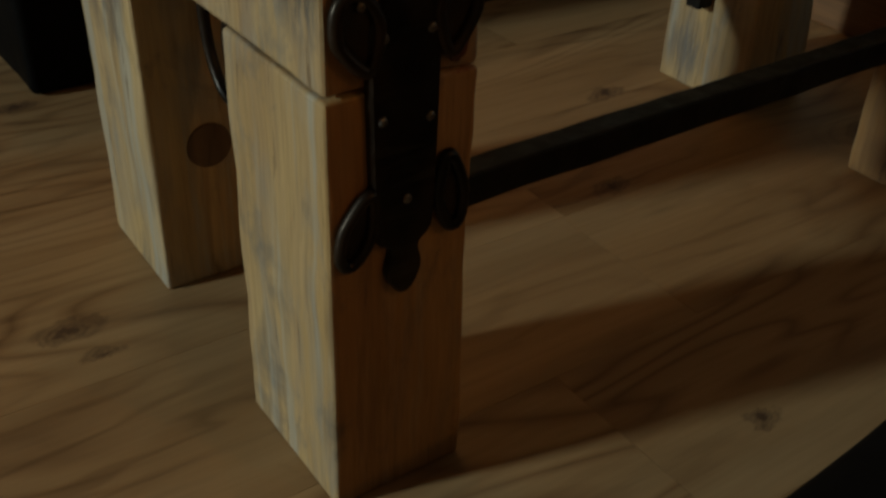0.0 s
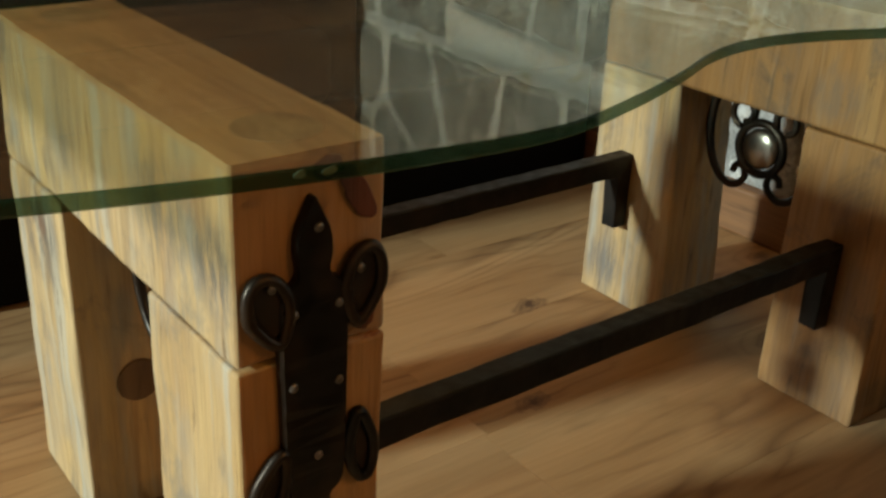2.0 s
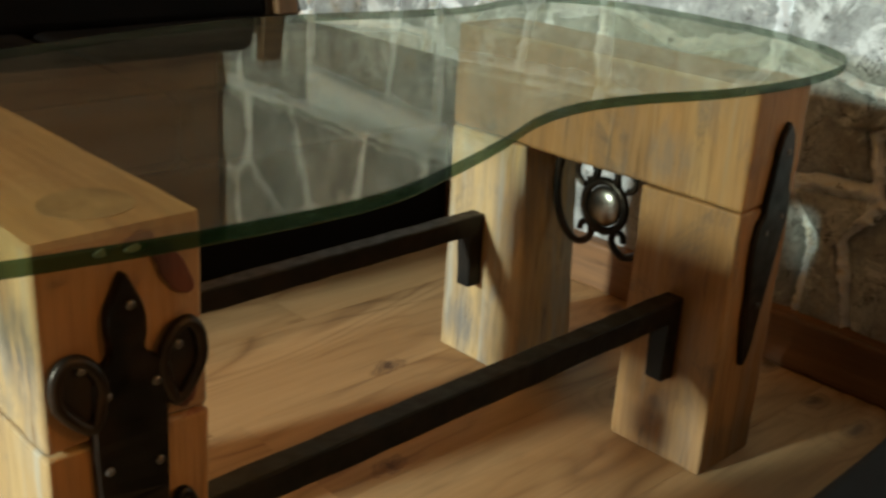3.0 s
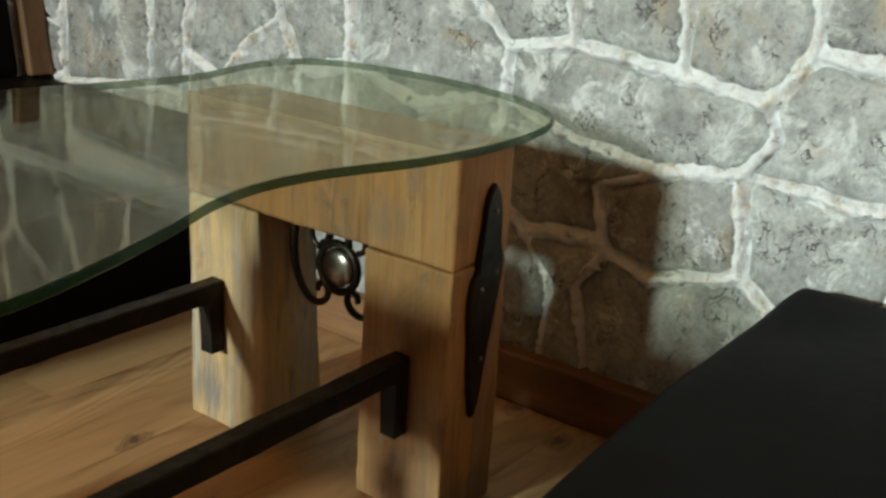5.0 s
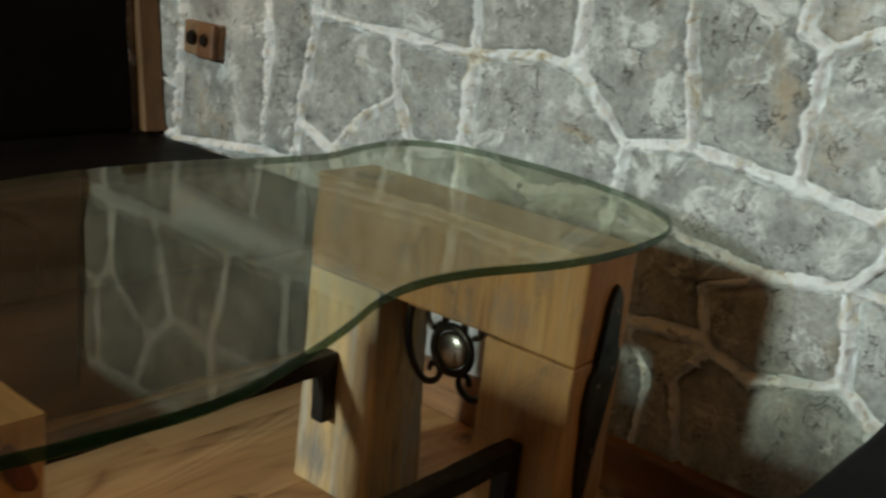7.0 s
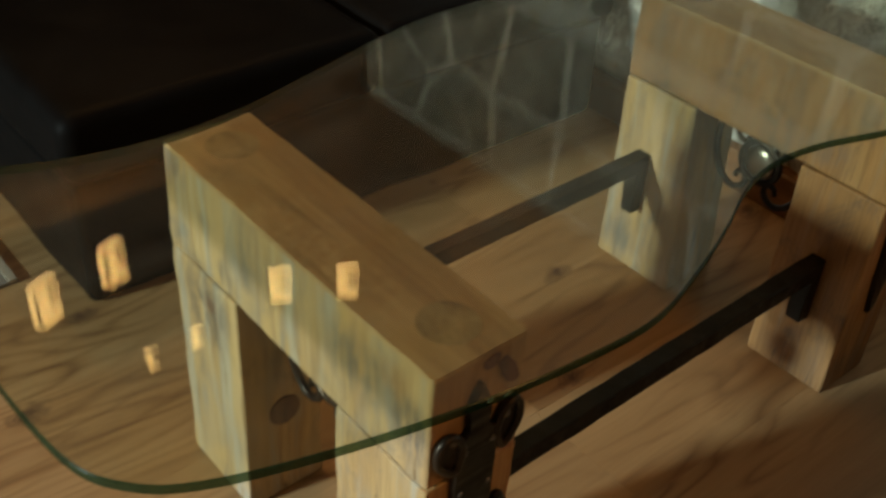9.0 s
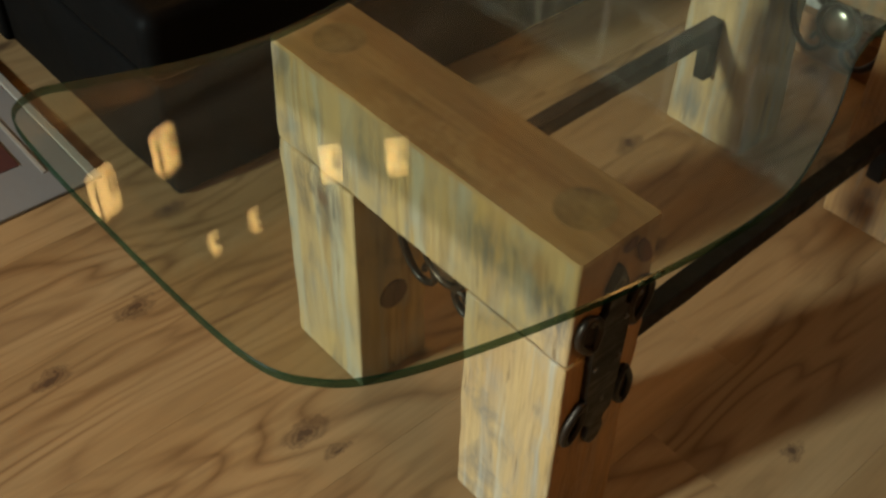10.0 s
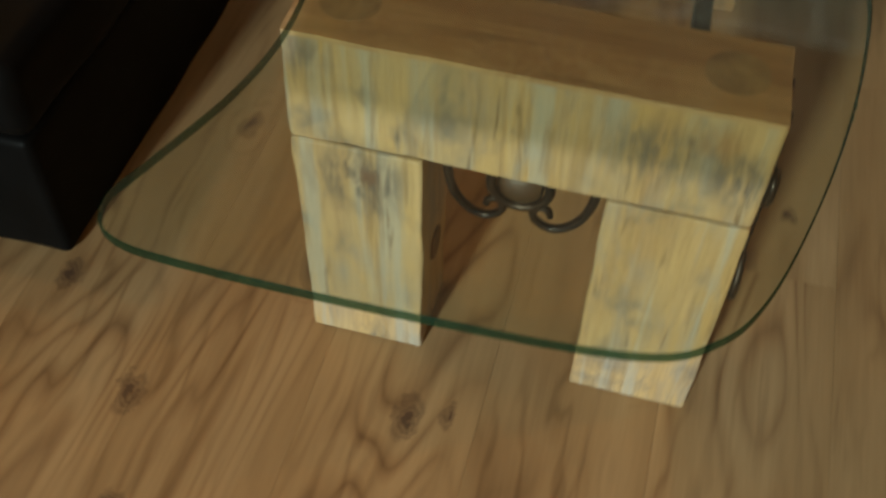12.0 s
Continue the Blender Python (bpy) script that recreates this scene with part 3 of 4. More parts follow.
def joint_skin(y0, y1, z0, z1, step):
    ny, nz = int((y1 - y0) / step), int((z1 - z0) / step)
    ys, zs = np.linspace(y0, y1, ny), np.linspace(z0, z1, nz)
    gy, gz = np.meshgrid(ys, zs)
    d = np.full(gy.shape, 9.0)
    use = [s for s in segs if max(s[0], s[2]) > y0 - 0.05 and min(s[0], s[2]) < y1 + 0.05 and max(s[1], s[3]) > z0 - 0.05 and min(s[1], s[3]) < z1 + 0.05]
    for ay, az, by, bz in use:
        vy, vz = by - ay, bz - az
        u = np.clip(((gy - ay) * vy + (gz - az) * vz) / max(1e-9, vy * vy + vz * vz), 0, 1)
        d = np.minimum(d, np.hypot(gy - ay - u * vy, gz - az - u * vz))
    verts = []
    for j in range(nz):
        for i in range(ny):
            y, z = gy[j, i], gz[j, i]
            wide = max(0.0035, 0.0125 + 0.012 * noise.noise((y * 9, z * 9, 2.0)) + 0.011 * noise.noise((y * 42, z * 42, 7.0)) + 0.006 * noise.noise((y * 120, z * 120, 1.0)))
            lump = 0.005 * noise.noise((y * 38, z * 38, 0.0)) + 0.005 * noise.noise((y * 90, z * 90, 5.0)) + 0.004 * noise.noise((y * 170, z * 170, 3.0))
            smear = 0.006 * max(0.0, noise.noise((y * 16, z * 16, 4.0)) + 0.5 * noise.noise((y * 60, z * 60, 8.0))) * math.exp(-(d[j, i] / 0.03) ** 2)
            crest = 0.75 + 0.25 * math.exp(-(d[j, i] / (0.4 * wide)) ** 2) + 0.16 * noise.noise((y * 75, z * 75, 6.0))
            rise = (0.022 + 0.008 * noise.noise((y * 7, z * 7, 9.0))) * crest * math.exp(-(d[j, i] / wide) ** 2.4) + smear
            verts.append((EAST + 0.014 - rise - lump, y, z))
    faces = [(j * ny + i, j * ny + i + 1, (j + 1) * ny + i + 1, (j + 1) * ny + i) for j in range(nz - 1) for i in range(ny - 1)]
    data = bpy.data.meshes.new("mortar")
    data.from_pydata(verts, [], faces)
    data.polygons.foreach_set("use_smooth", [True] * len(faces))
    data.materials.append(MORTAR)
    ob = new("mortar", data)
    ob.parent = wall
    ob["label"] = "raised white and ochre lime mortar"


joint_skin(-0.47, 1.32, 0.02, 0.80, 0.0036)
joint_skin(-0.47, 1.67, 0.80, 1.21, 0.012)
joint_skin(1.32, 1.67, 0.02, 0.80, 0.014)


def build_stone(corners, seed):
    """One stone: its outline drawn in from the joint, edges rounded over, the face a little domed and uneven."""
    n0 = len(corners)
    cy, cz = sum(p[0] for p in corners) / n0, sum(p[1] for p in corners) / n0
    out = []
    for k, p in enumerate(corners):
        q = corners[(k + 1) % n0]
        n = max(1, int(math.dist(p, q) / 0.016))
        out += [(p[0] + (q[0] - p[0]) * u / n, p[1] + (q[1] - p[1]) * u / n) for u in range(n)]
    out = smooth_loop(out, 1)
    bm = bmesh.new()
    rings = []
    for inset, depth in ((0.010, 0.012), (0.014, 0.001), (0.022, -0.003), (0.045, -0.0055), (0.08, -0.006)):
        ring = []
        for y, z in out:
            r = math.hypot(y - cy, z - cz)
            k = max(0.12, 1 - (inset + 0.006 * noise.noise((y * 14, z * 14, seed)) + 0.004 * noise.noise((y * 45, z * 45, seed))) / max(r, 1e-6))
            py, pz = cy + (y - cy) * k, cz + (z - cz) * k
            ring.append(bm.verts.new((EAST + depth - 0.003 * noise.noise((py * 16, pz * 16, seed)) - 0.0015 * noise.noise((py * 50, pz * 50, seed)) - cx_of(seed), py - cy, pz - cz)))
        rings.append(ring)
    n = len(out)
    for a, b in zip(rings, rings[1:]):
        for k in range(n):
            bm.faces.new((a[k], a[(k + 1) % n], b[(k + 1) % n], b[k]))
    mid = bm.verts.new((EAST - 0.006 - cx_of(seed), 0, 0))
    for k in range(n):
        bm.faces.new((rings[-1][k], rings[-1][(k + 1) % n], mid))
    ob = part("stone", bm, STONE, wall, smooth=True)
    ob.location = (0, cy, cz)


def cx_of(seed):
    return 0.002 * math.sin(seed * 2.3)


for k, s in enumerate(STONES):
    build_stone(s, float(k))

# Unseen dark boards, added so the tabletop mirrors a dim upper wall.
upper = thing("added_upper_boards", "unseen dark boards added above the stones to dim reflections", "panelling", kind="structure")
for k in range(7):
    part("board", hewn(EAST - 0.012, EAST + 0.02, SOUTH, NORTH, 1.205 + k * 0.185, 1.387 + k * 0.185, 0.003, 0.5, 0.0006, 70.0 + k), TRIM_WOOD, upper)
bm = hewn(EAST - 0.030, EAST + 0.012, -0.6, 1.27, 0.0, 0.078, 0.006, 0.06, 0.0008, 4.0)
tagged(part("baseboard", bm, TRIM_WOOD), "dark brown wooden baseboard under the stones", "baseboard", kind="structure")

# ---- coffee table ----
table = thing("coffee_table", "rustic coffee table of thick pine portals with a curved glass top", "coffee table")
SEAM, BEAM_TOP, DEEP = 0.313, 0.443, 0.104
FAR = 0.733


def strap_outline():
    half = [(0.0, 0.421), (0.006, 0.408), (0.012, 0.396), (0.0125, 0.383), (0.0105, 0.373), (0.012, 0.366), (0.021, 0.361), (0.024, 0.350), (0.0238, 0.325), (0.0235, 0.30), (0.0228, 0.27),
            (0.0222, 0.24), (0.0215, 0.222), (0.018, 0.212), (0.011, 0.209), (0.0095, 0.204), (0.0125, 0.195), (0.0125, 0.187), (0.008, 0.178)]
    return half + [(0.0, 0.170)] + [(-a, b) for a, b in half[:0:-1]]


def blade_outline():
    """The other mount: a long pointed blade with a short leaf on top, its askew outline fitted to the camera's view."""
    return [(0.008, 0.405), (-0.004, 0.385), (-0.007, 0.350), (-0.012, 0.322), (-0.013, 0.304), (-0.022, 0.298), (-0.026, 0.270), (-0.019, 0.215), (-0.015, 0.165), (-0.009, 0.134), (-0.004, 0.125),
            (0.005, 0.150), (0.011, 0.190), (0.022, 0.235), (0.033, 0.288), (0.037, 0.318), (0.029, 0.330), (0.028, 0.345), (0.026, 0.375), (0.018, 0.398)]


def iron_blade(parent, cx, face_y):
    outline = smooth_loop(blade_outline(), 1)
    n = len(outline)
    bm = bmesh.new()
    loops = [[bm.verts.new((cx + 0.005 + (a - 0.005) * k, face_y - d - 0.0008 * noise.noise((a * 90, b * 90, 4.0)), 0.27 + (b - 0.27) * (1 - (1 - k) * 0.25))) for a, b in outline] for k, d in ((1.0, -0.001), (1.0, 0.004), (0.9, 0.0065))]
    for a, b in zip(loops, loops[1:]):
        for k in range(n):
            bm.faces.new((a[k], a[(k + 1) % n], b[(k + 1) % n], b[k]))
    bmesh.ops.triangle_fill(bm, edges=[bm.edges.get((loops[-1][k], loops[-1][(k + 1) % n])) for k in range(n)], use_beauty=True)
    strap = part("iron_strap", bm, IRON, parent, "black wrought-iron mount, blade outline fitted to the camera's view")
    for a, z in ((0.012, 0.372), (-0.006, 0.285), (0.020, 0.300), (0.002, 0.200)):
        bm = bmesh.new()
        bmesh.ops.create_uvsphere(bm, u_segments=10, v_segments=6, radius=0.0033, matrix=Matrix.LocRotScale((cx + a, face_y - 0.0066, z), None, (1, 0.6, 1)))
        part("rivet", bm, STEEL, strap, smooth=True)


def iron_strap(parent, cx, face_y, wide):
    """A flat wrought-iron mount with leaf tips and four curled lobes, riveted on the side of a post."""
    outline = smooth_loop(strap_outline(), 2)
    bm = bmesh.new()
    low = [bm.verts.new((cx + wide * a, face_y + 0.001, b)) for a, b in outline]
    high = [bm.verts.new((cx + wide * a, face_y - 0.004, b)) for a, b in outline]
    inner = [bm.verts.new((cx + wide * a * 0.93, face_y - 0.0062 - 0.0008 * noise.noise((a * 90, b * 90, 1.0)), 0.296 + (b - 0.296) * 0.985)) for a, b in outline]
    n = len(outline)
    for a, b in ((low, high), (high, inner)):
        for k in range(n):
            bm.faces.new((a[k], a[(k + 1) % n], b[(k + 1) % n], b[k]))
    bmesh.ops.triangle_fill(bm, edges=[bm.edges.get((inner[k], inner[(k + 1) % n])) for k in range(n)], use_beauty=True)
    strap = part("iron_strap", bm, IRON, parent, "black wrought-iron mount with leaf tips and curled lobes")
    # four ears: a raised teardrop rim round a sunken rusty web
    for ex, ez, a, b, tilt, point in ((-0.030, 0.351, 0.0135, 0.023, 0.26, -1), (0.034, 0.354, 0.0130, 0.025, -0.16, -1), (-0.032, 0.228, 0.0100, 0.024, -0.36, 1), (0.034, 0.237, 0.0095, 0.026, 0.10, 1)):
        rim = []
        for k in range(30):
            w = 2 * math.pi * k / 30
            u = math.sin(w)
            p, q = a * math.cos(w) * (1 - 0.42 * max(0.0, u * point)), b * u
            rim.append((cx + wide * (ex + p * math.cos(tilt) - q * math.sin(tilt)), face_y - 0.0045, ez + p * math.sin(tilt) + q * math.cos(tilt)))
        ear = part("ear", tube(rim, 0.0042, closed=True, sides=8), IRON, strap, smooth=True)
        bm = bmesh.new()
        low = [bm.verts.new((q[0], face_y + 0.0005, q[2])) for q in rim]
        high = [bm.verts.new((q[0], face_y - 0.0034 - 0.001 * noise.noise((q[0] * 80, q[2] * 80, 2.0)), q[2])) for q in rim]
        for k in range(30):
            bm.faces.new((low[k], low[(k + 1) % 30], high[(k + 1) % 30], high[k]))
        bm.faces.new(high)
        part("web", bm, RUST_IRON, ear, "brown rusty web")
    for a, z in ((0.002, 0.399), (-0.029, 0.367), (0.031, 0.366), (0.016, 0.347), (-0.015, 0.346), (0.016, 0.293), (-0.016, 0.297), (0.001, 0.242)):
        bm = bmesh.new()
        bmesh.ops.create_uvsphere(bm, u_segments=10, v_segments=6, radius=0.0033, matrix=Matrix.LocRotScale((cx + wide * a, face_y - 0.0062, z), None, (1, 0.6, 1)))
        part("rivet", bm, STEEL, strap, smooth=True)


def scroll_ornament(parent, x, yc, width):
    """Wrought-iron scrollwork under a beam, between the posts: a ringed boss with curls about it."""
    zc = 0.252
    bm = bmesh.new()
    ring = lambda cy, cz, r, a0, a1, n=26, shrink=0.0: [(x, cy + r * (1 - shrink * k / n) * math.cos(a0 + (a1 - a0) * k / n), cz + r * (1 - shrink * k / n) * math.sin(a0 + (a1 - a0) * k / n)) for k in range(n + 1)]
    for s in (-1, 1):
        tube(ring(yc + s * 0.030, zc + 0.037, 0.018, -1.5, 4.6, shrink=0.4), 0.004, bm=bm)
        run = [(0.066, SEAM - 0.003), (0.074, 0.292), (0.0765, 0.268), (0.074, 0.243), (0.066, 0.220), (0.052, 0.203), (0.036, 0.197), (0.022, 0.203), (0.016, 0.214), (0.021, 0.225), (0.031, 0.223), (0.034, 0.214)]
        pts = spline_run(run, 5)
        tube([(x, yc + s * a, b) for a, b in pts], 0.0052, bm=bm, taper=lambda u: 1.1 - 0.35 * u)
        tube([(x, yc + s * 0.014, zc + 0.0605), (x, yc + s * 0.015, zc + 0.04), (x, yc + s * 0.017, zc + 0.026)], 0.0045, bm=bm)
    tube(ring(yc, zc, 0.031, 0, 2 * math.pi)[:-1], 0.0055, closed=True, bm=bm)
    box(x - 0.006, x + 0.006, yc - width / 2, yc + width / 2, SEAM - 0.006, SEAM + 0.0005, bm=bm)
    ornament = part("scroll_ornament", bm, IRON, parent, "black wrought-iron scrollwork with a round boss", smooth=True)
    bm = bmesh.new()
    bmesh.ops.create_uvsphere(bm, u_segments=20, v_segments=12, radius=0.025, matrix=Matrix.LocRotScale((x, yc, zc), None, (0.35, 1, 1)))
    part("boss", bm, NICKEL, ornament, "polished metal boss", smooth=True)


KNOT = wood_material("dark_red_knot", (0.16, 0.045, 0.018), (0.11, 0.03, 0.013), (0.05, 0.016, 0.008), 2, 0.5, 3.0, knots=False)


def knot(parent, x, face_y, z, a, b, tilt, seed):
    """A resinous knot, an uneven oval a shade proud of the side of a post."""
    bm = bmesh.new()
    rings = []
    for scale, out in ((1.0, 0.0), (0.93, 0.0007), (0.5, 0.0009)):
        ring = []
        for k in range(28):
            w = 2 * math.pi * k / 28
            u = scale * (1 + 0.28 * noise.noise((math.cos(w) * 1.6, math.sin(w) * 1.6, seed)) + 0.12 * noise.noise((math.cos(w) * 5, math.sin(w) * 5, seed)))
            p, q = a * u * math.cos(w), b * u * math.sin(w)
            ring.append(bm.verts.new((x + p * math.cos(tilt) - q * math.sin(tilt), face_y - out, z + p * math.sin(tilt) + q * math.cos(tilt))))
        rings.append(ring)
    for low, high in zip(rings, rings[1:]):
        for k in range(28):
            bm.faces.new((low[k], low[(k + 1) % 28], high[(k + 1) % 28], high[k]))
    bm.faces.new(rings[-1])
    part("knot", bm, KNOT, parent, "dark red resinous knot")


def portal(x, y, inner0, inner1, outer, seed, strap, near_wood, far_wood, plugged, foot=0.0):
    """Two posts and the beam across them, with its plugs, strap and scrollwork."""
    bm = hewn(x, x + DEEP, y, y + inner0, 0.0, SEAM, 0.0035, 0.02, 0.0017, seed)
    bm.normal_update()
    # South sides take the darker pine, part of their shade in its colour.
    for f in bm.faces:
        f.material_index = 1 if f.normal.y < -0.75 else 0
    part("post", bm, [near_wood, PINE_WARM_SHADE], table, "thick aged pine post with grey stains")
    bm = hewn(x, x + DEEP, y + inner1, y + outer, 0.0, SEAM, 0.0035, 0.02, 0.0017, seed + 3)
    for v in bm.verts:
        v.co.y -= foot * (1 - v.co.z / SEAM) * (y + outer - v.co.y) / (outer - inner1)
    part("post", bm, far_wood, table, "thick aged pine post with grey stains")
    bm = hewn(x, x + DEEP, y, y + outer, SEAM + 0.0012, BEAM_TOP, 0.0045, 0.02, 0.0017, seed + 6)
    for v in bm.verts:
        if v.co.z > BEAM_TOP - 0.0035:
            v.co.z = BEAM_TOP
    bm.normal_update()
    # Own pine on top; the south end again carries shade in its colour.
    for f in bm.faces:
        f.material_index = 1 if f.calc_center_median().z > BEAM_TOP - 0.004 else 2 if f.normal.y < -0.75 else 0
    beam = part("beam", bm, [near_wood, PINE_TOP, PINE_WARM_SHADE], table, "thick aged pine beam with grey stains")
    for yy in (y + 0.047, y + outer - 0.05):
        bm = bmesh.new()
        bmesh.ops.create_cone(bm, cap_ends=True, segments=32, radius1=0.0285, radius2=0.028, depth=0.004, matrix=Matrix.Translation((x + 0.055, yy, BEAM_TOP - 0.0017)))
        part("plug", bm, PLUG, beam, "round darker end-grain plug")
    if plugged:
        knot(beam, x + 0.083, y - 0.0006, 0.412, 0.008, 0.021, 0.55, 1.0)
        knot(beam, x + 0.090, y - 0.0006, 0.336, 0.008, 0.017, -0.15, 2.0)
        knot(beam, x + 0.062, y - 0.0006, 0.432, 0.010, 0.007, 0.2, 3.0)
        bm = bmesh.new()
        bmesh.ops.create_cone(bm, cap_ends=True, segments=28, radius1=0.021, radius2=0.020, depth=0.004, matrix=Matrix.Translation((x + 0.052, y + inner1 - 0.0005, 0.135)) @ Matrix.Rotation(math.pi / 2, 4, "X"))
        part("plug", bm, PLUG_DARK, table, "round dark plug in a post")
    if strap:
        iron_strap(table, x + 0.050, y - 0.0005, strap)
    else:
        iron_blade(table, x + 0.052, y - 0.0005)
    scroll_ornament(table, x + 0.054, y + (inner0 + inner1) / 2, inner1 - inner0 + 0.004)


portal(0.0, 0.0, 0.132, 0.308, 0.440, 1.0, 1.0, PINE_POST, PINE_POST, True)
portal(FAR, 0.009, 0.125, 0.299, 0.427, 20.0, 0.0, PINE_WARM_SHADE, PINE_POST, False, 0.018)


def stretcher(ya, yb, z1):
    """A square iron bar between the portals with its ends turned down against the posts."""
    w = 0.023
    z0 = z1 - 0.098
    bm = bmesh.new()
    outline = [(DEEP, z0), (DEEP + w, z0), (DEEP + w, z1 - w), (FAR - w, z1 - w), (FAR - w, z0), (FAR, z0), (FAR, z1), (DEEP, z1)]
    at_y = lambda x: ya + (yb - ya) * (x - DEEP) / (FAR - DEEP)
    a = [bm.verts.new((x, at_y(x) - w / 2, z)) for x, z in outline]
    b = [bm.verts.new((x, at_y(x) + w / 2, z)) for x, z in outline]
    bm.faces.new(a)
    bm.faces.new(b[::-1])
    for k in range(8):
        bm.faces.new((a[k], b[k], b[(k + 1) % 8], a[(k + 1) % 8]))
    bmesh.ops.bevel(bm, geom=bm.edges[:], offset=0.0022, segments=2, profile=0.5, affect="EDGES")
    for k in range(1, 36):
        at = DEEP + w + (FAR - DEEP - 2 * w) * k / 36
        bmesh.ops.bisect_plane(bm, geom=bm.verts[:] + bm.edges[:] + bm.faces[:], plane_co=(at, 0, 0), plane_no=(1, 0, 0))
    for v in bm.verts:
        v.co += Vector((0, noise.noise(v.co * 30), noise.noise(v.co * 30 + Vector((5, 5, 5))))) * 0.0012
    part("stretcher", bm, BAR_IRON, table, "black hammered square iron bar with turned-down ends")


stretcher(0.063, 0.071, 0.203)
stretcher(0.368, 0.378, 0.210)

# the top: waisted between the portals, rounded at both ends
TOP_OUTLINE = [(-0.257, 0.088), (-0.231, 0.036), (-0.185, 0.006), (-0.10, -0.021), (0.0, -0.043), (0.10, -0.056), (0.19, -0.058), (0.27, -0.037), (0.35, -0.008), (0.42, 0.022),
               (0.485, 0.036), (0.56, 0.030), (0.66, 0.002), (0.75, -0.008), (0.83, -0.005), (0.905, 0.011), (0.968, 0.048), (1.02, 0.13), (1.048, 0.235), (1.056, 0.34),
               (1.040, 0.455), (0.98, 0.513), (0.89, 0.508), (0.79, 0.482), (0.68, 0.490), (0.56, 0.512), (0.42, 0.512), (0.32, 0.495), (0.20, 0.464), (0.09, 0.437),
               (-0.005, 0.429), (-0.09, 0.442), (-0.18, 0.474), (-0.225, 0.489), (-0.258, 0.470), (-0.267, 0.40), (-0.266, 0.22)]
outline = spline_loop(TOP_OUTLINE, 8)
bm = bmesh.new()
n = len(outline)
loops = []
for inset, z in ((0.0015, 0.4437), (0.0, 0.4452), (0.0, 0.4518), (0.0015, 0.4533)):
    loop = []
    for k, (x, y) in enumerate(outline):
        a, b = outline[k - 1], outline[(k + 1) % n]
        t = Vector((b[0] - a[0], b[1] - a[1], 0)).normalized()
        loop.append(bm.verts.new((x - t.y * inset, y + t.x * inset, z)))
    loops.append(loop)
bm.faces.new(loops[0][::-1])
bm.faces.new(loops[-1])
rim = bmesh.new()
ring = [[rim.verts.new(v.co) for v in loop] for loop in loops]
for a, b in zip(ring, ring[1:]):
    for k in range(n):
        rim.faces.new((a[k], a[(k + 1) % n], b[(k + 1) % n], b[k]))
for loop in loops[1:3]:
    for v in loop:
        bm.verts.remove(v)
top = part("tabletop", bm, GLASS, table, "curved clear glass top with a green edge")
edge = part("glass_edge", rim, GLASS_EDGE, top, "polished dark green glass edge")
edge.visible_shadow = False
CHIP = Shader("frosted_chip", 0.8, specular=0.1).done((0.07, 0.10, 0.055))
for cx, cy, w in ((0.036, -0.0485, 0.007), (0.018, -0.046, 0.004), (0.680, -0.002, 0.0022)):
    bm = bmesh.new()
    bmesh.ops.create_icosphere(bm, subdivisions=2, radius=1.0, matrix=Matrix.LocRotScale((cx, cy, 0.4500), None, (w, 0.0007, 0.0022)))
    for v in bm.verts:
        v.co += Vector((0.2, 0.1, 0.3)) * 0.003 * noise.noise(v.co * 400)
    part("chip", bm, CHIP, top, "small pale chip in the glass edge")

# ---- seats ----


def cushion(x0, x1, y0, y1, z0, z1, r, sag=0.0, seed=0.0, cell=0.03):
    """An upholstered block with rounded edges and a softly uneven skin."""
    bm = box(x0, x1, y0, y1, z0, z1, r, 5)
    for axis, (a, b) in enumerate(((x0, x1), (y0, y1), (z0, z1))):
        normal = Vector((axis == 0, axis == 1, axis == 2))
        m = max(2, int((b - a) / cell))
        for k in range(1, m):
            bmesh.ops.bisect_plane(bm, geom=bm.verts[:] + bm.edges[:] + bm.faces[:], plane_co=normal * (a + (b - a) * k / m), plane_no=normal)
    bm.normal_update()
    for v in bm.verts:
        v.co += v.normal * 0.004 * noise.noise(v.co * 8 + Vector((seed, 0, 0)))
        if v.co.z > z1 - 0.02 and sag:
            u = (v.co.x - x0) / (x1 - x0) * 2 - 1
            w = (v.co.y - y0) / (y1 - y0) * 2 - 1
            v.co.z += sag * max(0, 1 - u * u) * max(0, 1 - w * w)
        v.co.z = max(v.co.z, 0.0)
    return bm


def lean(bm):
    """Tips a sofa's back away from its seat."""
    for v in bm.verts:
        v.co.y += 0.16 * (v.co.z - 0.312)
    return bm


sofa = thing("sofa", "low black leather sofa set against the stone wall", "sofa", at=(0, 0, 0))
part("base", cushion(0.012, 1.055, 0.762, 1.32, 0.0, 0.20, 0.012), LEATHER, sofa, smooth=True)
part("seat_cushion", cushion(0.006, 0.53, 0.752, 1.31, 0.20, 0.309, 0.025, 0.008, 1.0), LEATHER, sofa, smooth=True)
part("seat_cushion", cushion(0.534, 1.078, 0.752, 1.31, 0.20, 0.309, 0.025, 0.008, 2.0), LEATHER, sofa, smooth=True)
part("backrest", lean(cushion(0.0, 1.03, 1.27, 1.37, 0.295, 0.68, 0.03, 0.0, 3.0)), LEATHER, sofa, smooth=True)
part("back_frame", cushion(0.0, 1.05, 1.32, 1.39, 0.0, 0.30, 0.01), LEATHER, sofa, smooth=True)

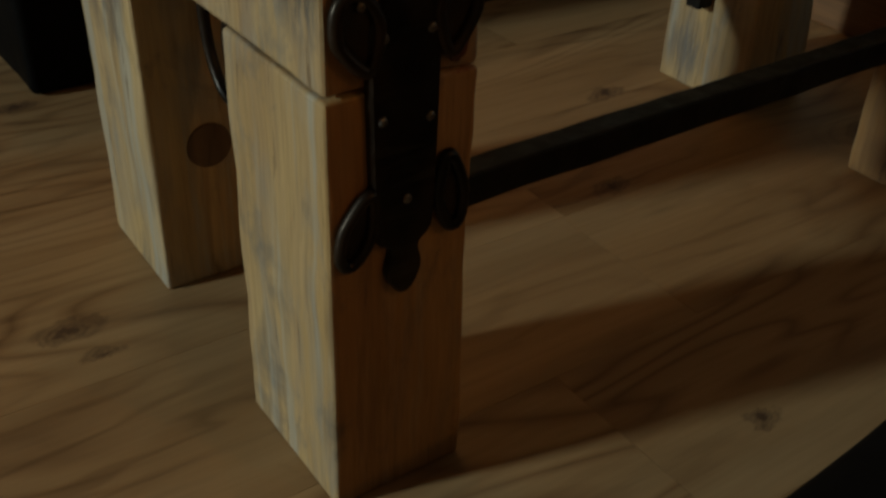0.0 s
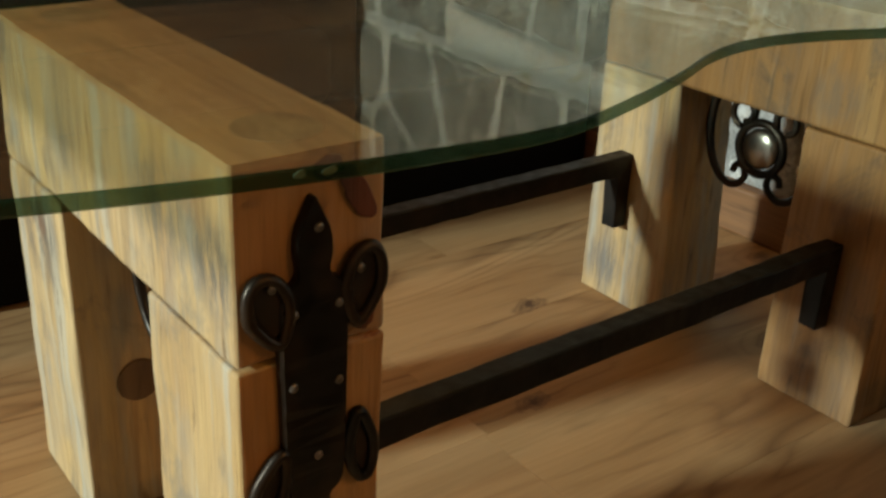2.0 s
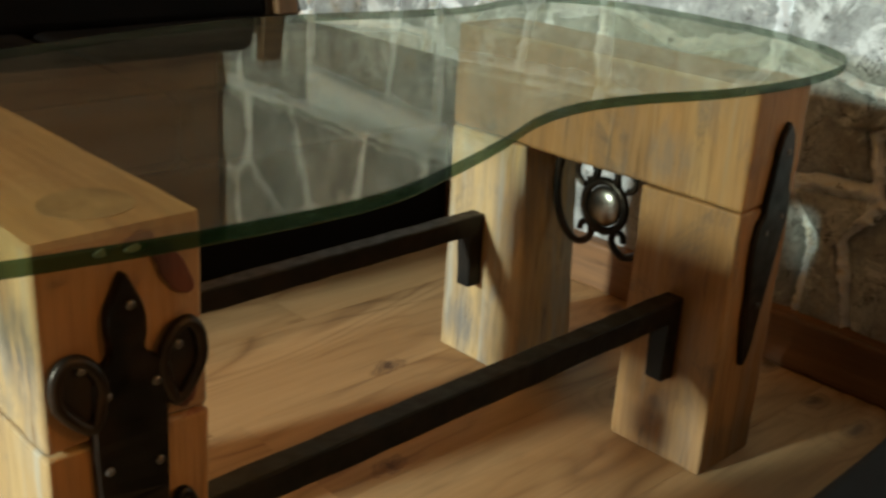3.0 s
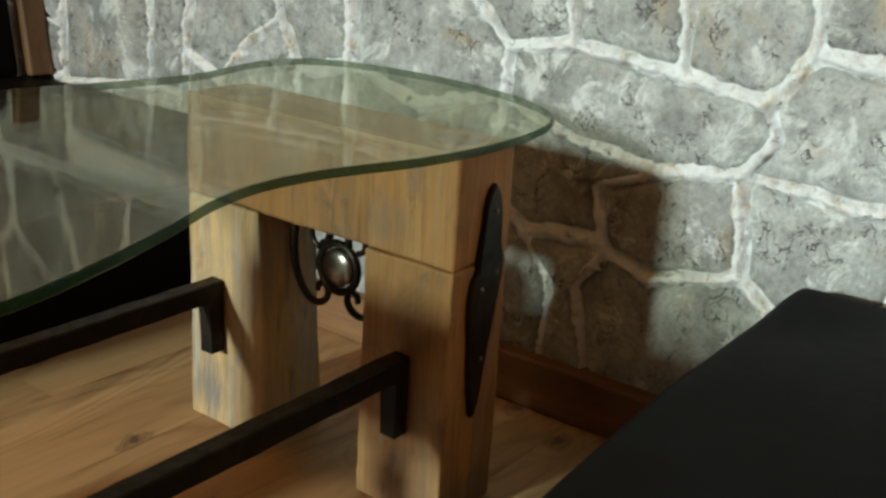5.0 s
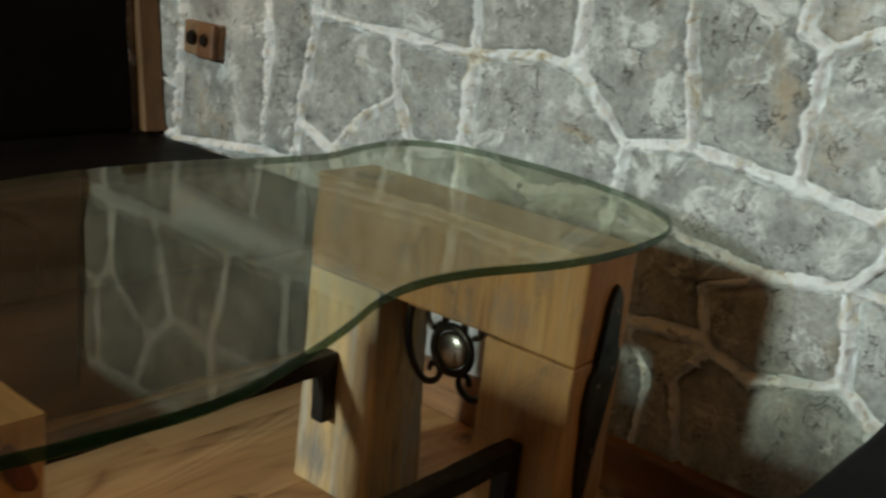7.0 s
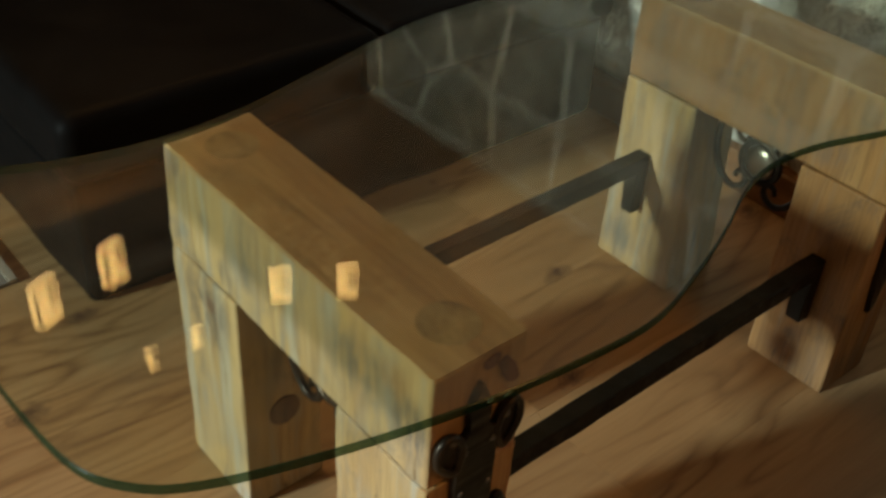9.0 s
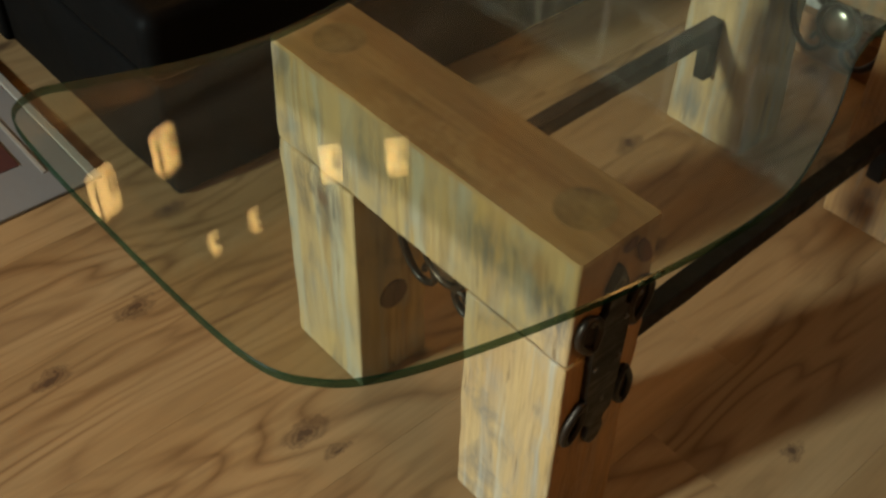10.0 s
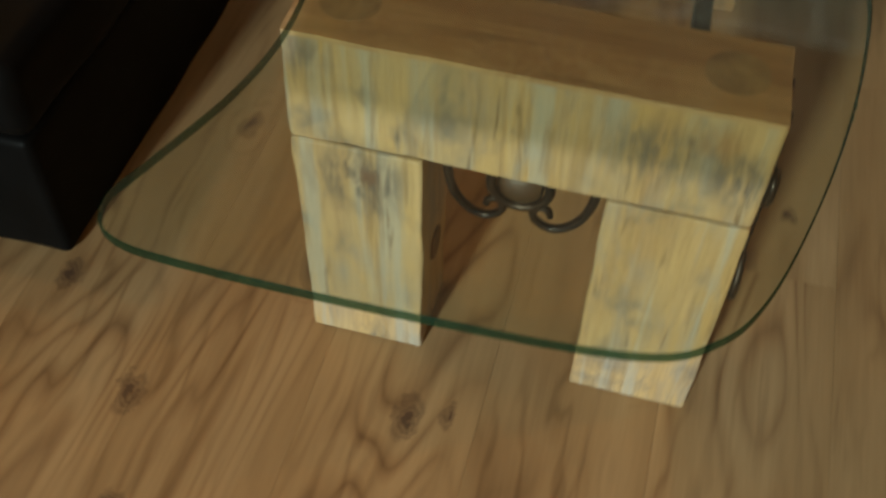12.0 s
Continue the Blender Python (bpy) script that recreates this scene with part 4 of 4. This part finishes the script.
bench = thing("leather_bench", "black leather upholstered bench beside the table", "bench", at=(0, -0.318, 0))
bench.rotation_euler = (0, 0, radians(3.2))
part("base", cushion(-0.02, 1.025, -0.46, -0.010, 0.0, 0.22, 0.012, 0.0, 5.0), LEATHER, bench, smooth=True)
bm = cushion(-0.03, 1.037, -0.47, 0.0, 0.22, 0.298, 0.014, 0.003, 6.0)
for v in bm.verts:
    if v.co.y > -0.1:
        v.co.y += 0.018 * max(0.0, 1 - ((v.co.x - 0.5) / 0.53) ** 2)
part("seat", bm, LEATHER, bench, smooth=True)

part("end_post", lean(hewn(EAST - 0.055, EAST - 0.006, 1.256, 1.282, 0.312, 0.70, 0.005, 0.04, 0.0012, 50.0)), POST_WOOD, sofa, "golden brown wooden end post")

panel = thing("wall_panel", "brown wooden board panelling behind the sofa", "panelling", kind="structure")
for k in range(8):
    part("board", hewn(WEST, EAST - 0.02, 1.545, 1.57, 0.0 + k * 0.16, 0.157 + k * 0.16, 0.003, 0.4, 0.0006, 30.0 + k), PANEL_WOOD, panel)

plate = thing("switch_plate", "small brown wooden switch plate on the stone wall", "switch plate", at=(EAST - 0.010, 1.135, 0.517))
part("backing", box(-0.012, 0.012, -0.055, 0.055, -0.032, 0.032, 0.004), PANEL_WOOD, plate)
bm = bmesh.new()
bmesh.ops.create_cone(bm, cap_ends=True, segments=20, radius1=0.016, radius2=0.012, depth=0.010, matrix=Matrix.Translation((-0.015, 0.026, 0)) @ Matrix.Rotation(-math.pi / 2, 4, "Y"))
part("switch_knob", bm, IRON, plate, "dark round knob")
part("socket_block", box(-0.026, -0.011, -0.054, -0.003, -0.034, 0.034, 0.005), TRIM_WOOD, plate, "dark red-brown block")
bm = bmesh.new()
bmesh.ops.create_cone(bm, cap_ends=True, segments=20, radius1=0.014, radius2=0.010, depth=0.006, matrix=Matrix.Translation((-0.028, -0.028, 0.002)) @ Matrix.Rotation(-math.pi / 2, 4, "Y"))
part("switch_knob", bm, IRON, plate, "dark round knob")

# ---- mat on the floor ----
mat_thing = thing("floor_mat", "grey woven floor mat with a dark red band", "mat", at=(-0.40, 1.30, 0.0))
part("weave", box(-0.36, 0.335, -0.42, 0.34, 0.0, 0.006, 0.002), MAT_GREY, mat_thing)
part("band", box(-0.36, 0.265, -0.32, -0.21, 0.0062, 0.0075), MAT_RED, mat_thing, "dark red woven band")
part("stripe", box(0.284, 0.290, -0.36, 0.34, 0.0062, 0.0078), MAT_EDGE, mat_thing, "thin pale stripe")
part("border", box(0.335, 0.350, -0.42, 0.34, 0.0, 0.008, 0.002), MAT_EDGE, mat_thing, "pale border strip")

# ---- lamps ----


def lantern(x, y, z, w, h, turn, watts):
    # Assumed lantern, standing in for window-like bright shapes mirrored in the tabletop.
    ob = thing("assumed_lantern", "assumed flat lit amber glass lantern in an iron cage", "lantern", "ceiling lanterns", at=(x, y, z))
    ob.rotation_euler = (0, 0, turn)
    # Flattened so that one face shows in the reflection.
    d = 0.4 * w
    glass = part("glass", box(-w / 2, w / 2, -d / 2, d / 2, -h / 2, h / 2, 0.0015), AMBER, ob, "glowing amber glass")
    glass.visible_shadow = False
    # Point lamp added for warm fill beyond what the glass gives off.
    fill_lamp = bpy.data.lights.new("lantern_fill_light", "POINT")
    fill_lamp.energy, fill_lamp.color, fill_lamp.shadow_soft_size = watts, (1.0, 0.50, 0.13), 0.008
    new("lantern_fill_light", fill_lamp).location = (x, y, z)
    bm = bmesh.new()
    for sx in (-1, 1):
        for sy in (-1, 1):
            box(sx * w / 2 - 0.002, sx * w / 2 + 0.002, sy * d / 2 - 0.002, sy * d / 2 + 0.002, -h / 2, h / 2, bm=bm)
    for s in (-1, 1):
        for u in (0.12, 0.34):
            box(u * w - 0.0038, u * w + 0.0038, s * d / 2 - 0.0025, s * d / 2 + 0.0025, -h / 2, h * 0.08, bm=bm)
        box(0.12 * w, 0.5 * w, s * d / 2 - 0.0025, s * d / 2 + 0.0025, h * 0.06, h * 0.06 + 0.006, bm=bm)
    part("cage", bm, IRON, ob)
    part("cap", box(-w / 2 - 0.006, w / 2 + 0.006, -d / 2 - 0.006, d / 2 + 0.006, h / 2, h / 2 + 0.010, 0.004), IRON, ob)
    part("rod", tube([(0, 0, h / 2 + 0.01), (0, 0, TOP - z)], 0.0025), IRON, ob)


# The last, southern one is unseen, added as warm fill for shaded sides.
for x, y, z, w, h, turn, watts in ((0.652, 1.302, 1.50, 0.056, 0.086, -0.5, 5.0), (0.793, 1.221, 1.50, 0.056, 0.086, -0.5, 5.0), (0.329, 1.51, 1.42, 0.068, 0.105, 0.4, 5.0), (0.147, 1.465, 1.42, 0.068, 0.105, 0.4, 5.0),
                                   (0.283, 1.243, 1.50, 0.032, 0.048, -0.1, 1.5), (0.397, 1.251, 1.50, 0.032, 0.048, -0.1, 1.5), (0.70, -1.45, 1.35, 0.056, 0.086, 0.5, 25.0)):
    lantern(x, y, z, w, h, turn, watts)

# ---- floorboards ----
PLANK, GAP = 0.192, 0.00018
rnd = random.Random(8)
y = SOUTH
while y < NORTH - 0.01:
    x = WEST - rnd.uniform(0.1, 1.0)
    while x < EAST:
        x0, x1 = max(x, WEST), min(x + 1.28, EAST + 0.02)
        if x1 - x0 > 0.02:
            bm = box(-(x1 - x0) / 2 + GAP, (x1 - x0) / 2 - GAP, GAP, min(PLANK, NORTH - y) - GAP, -0.013, 0.0)
            ob = part("plank", bm, OAK, floor)
            ob.location = ((x0 + x1) / 2, y, 0)
        x += 1.28
    y += PLANK
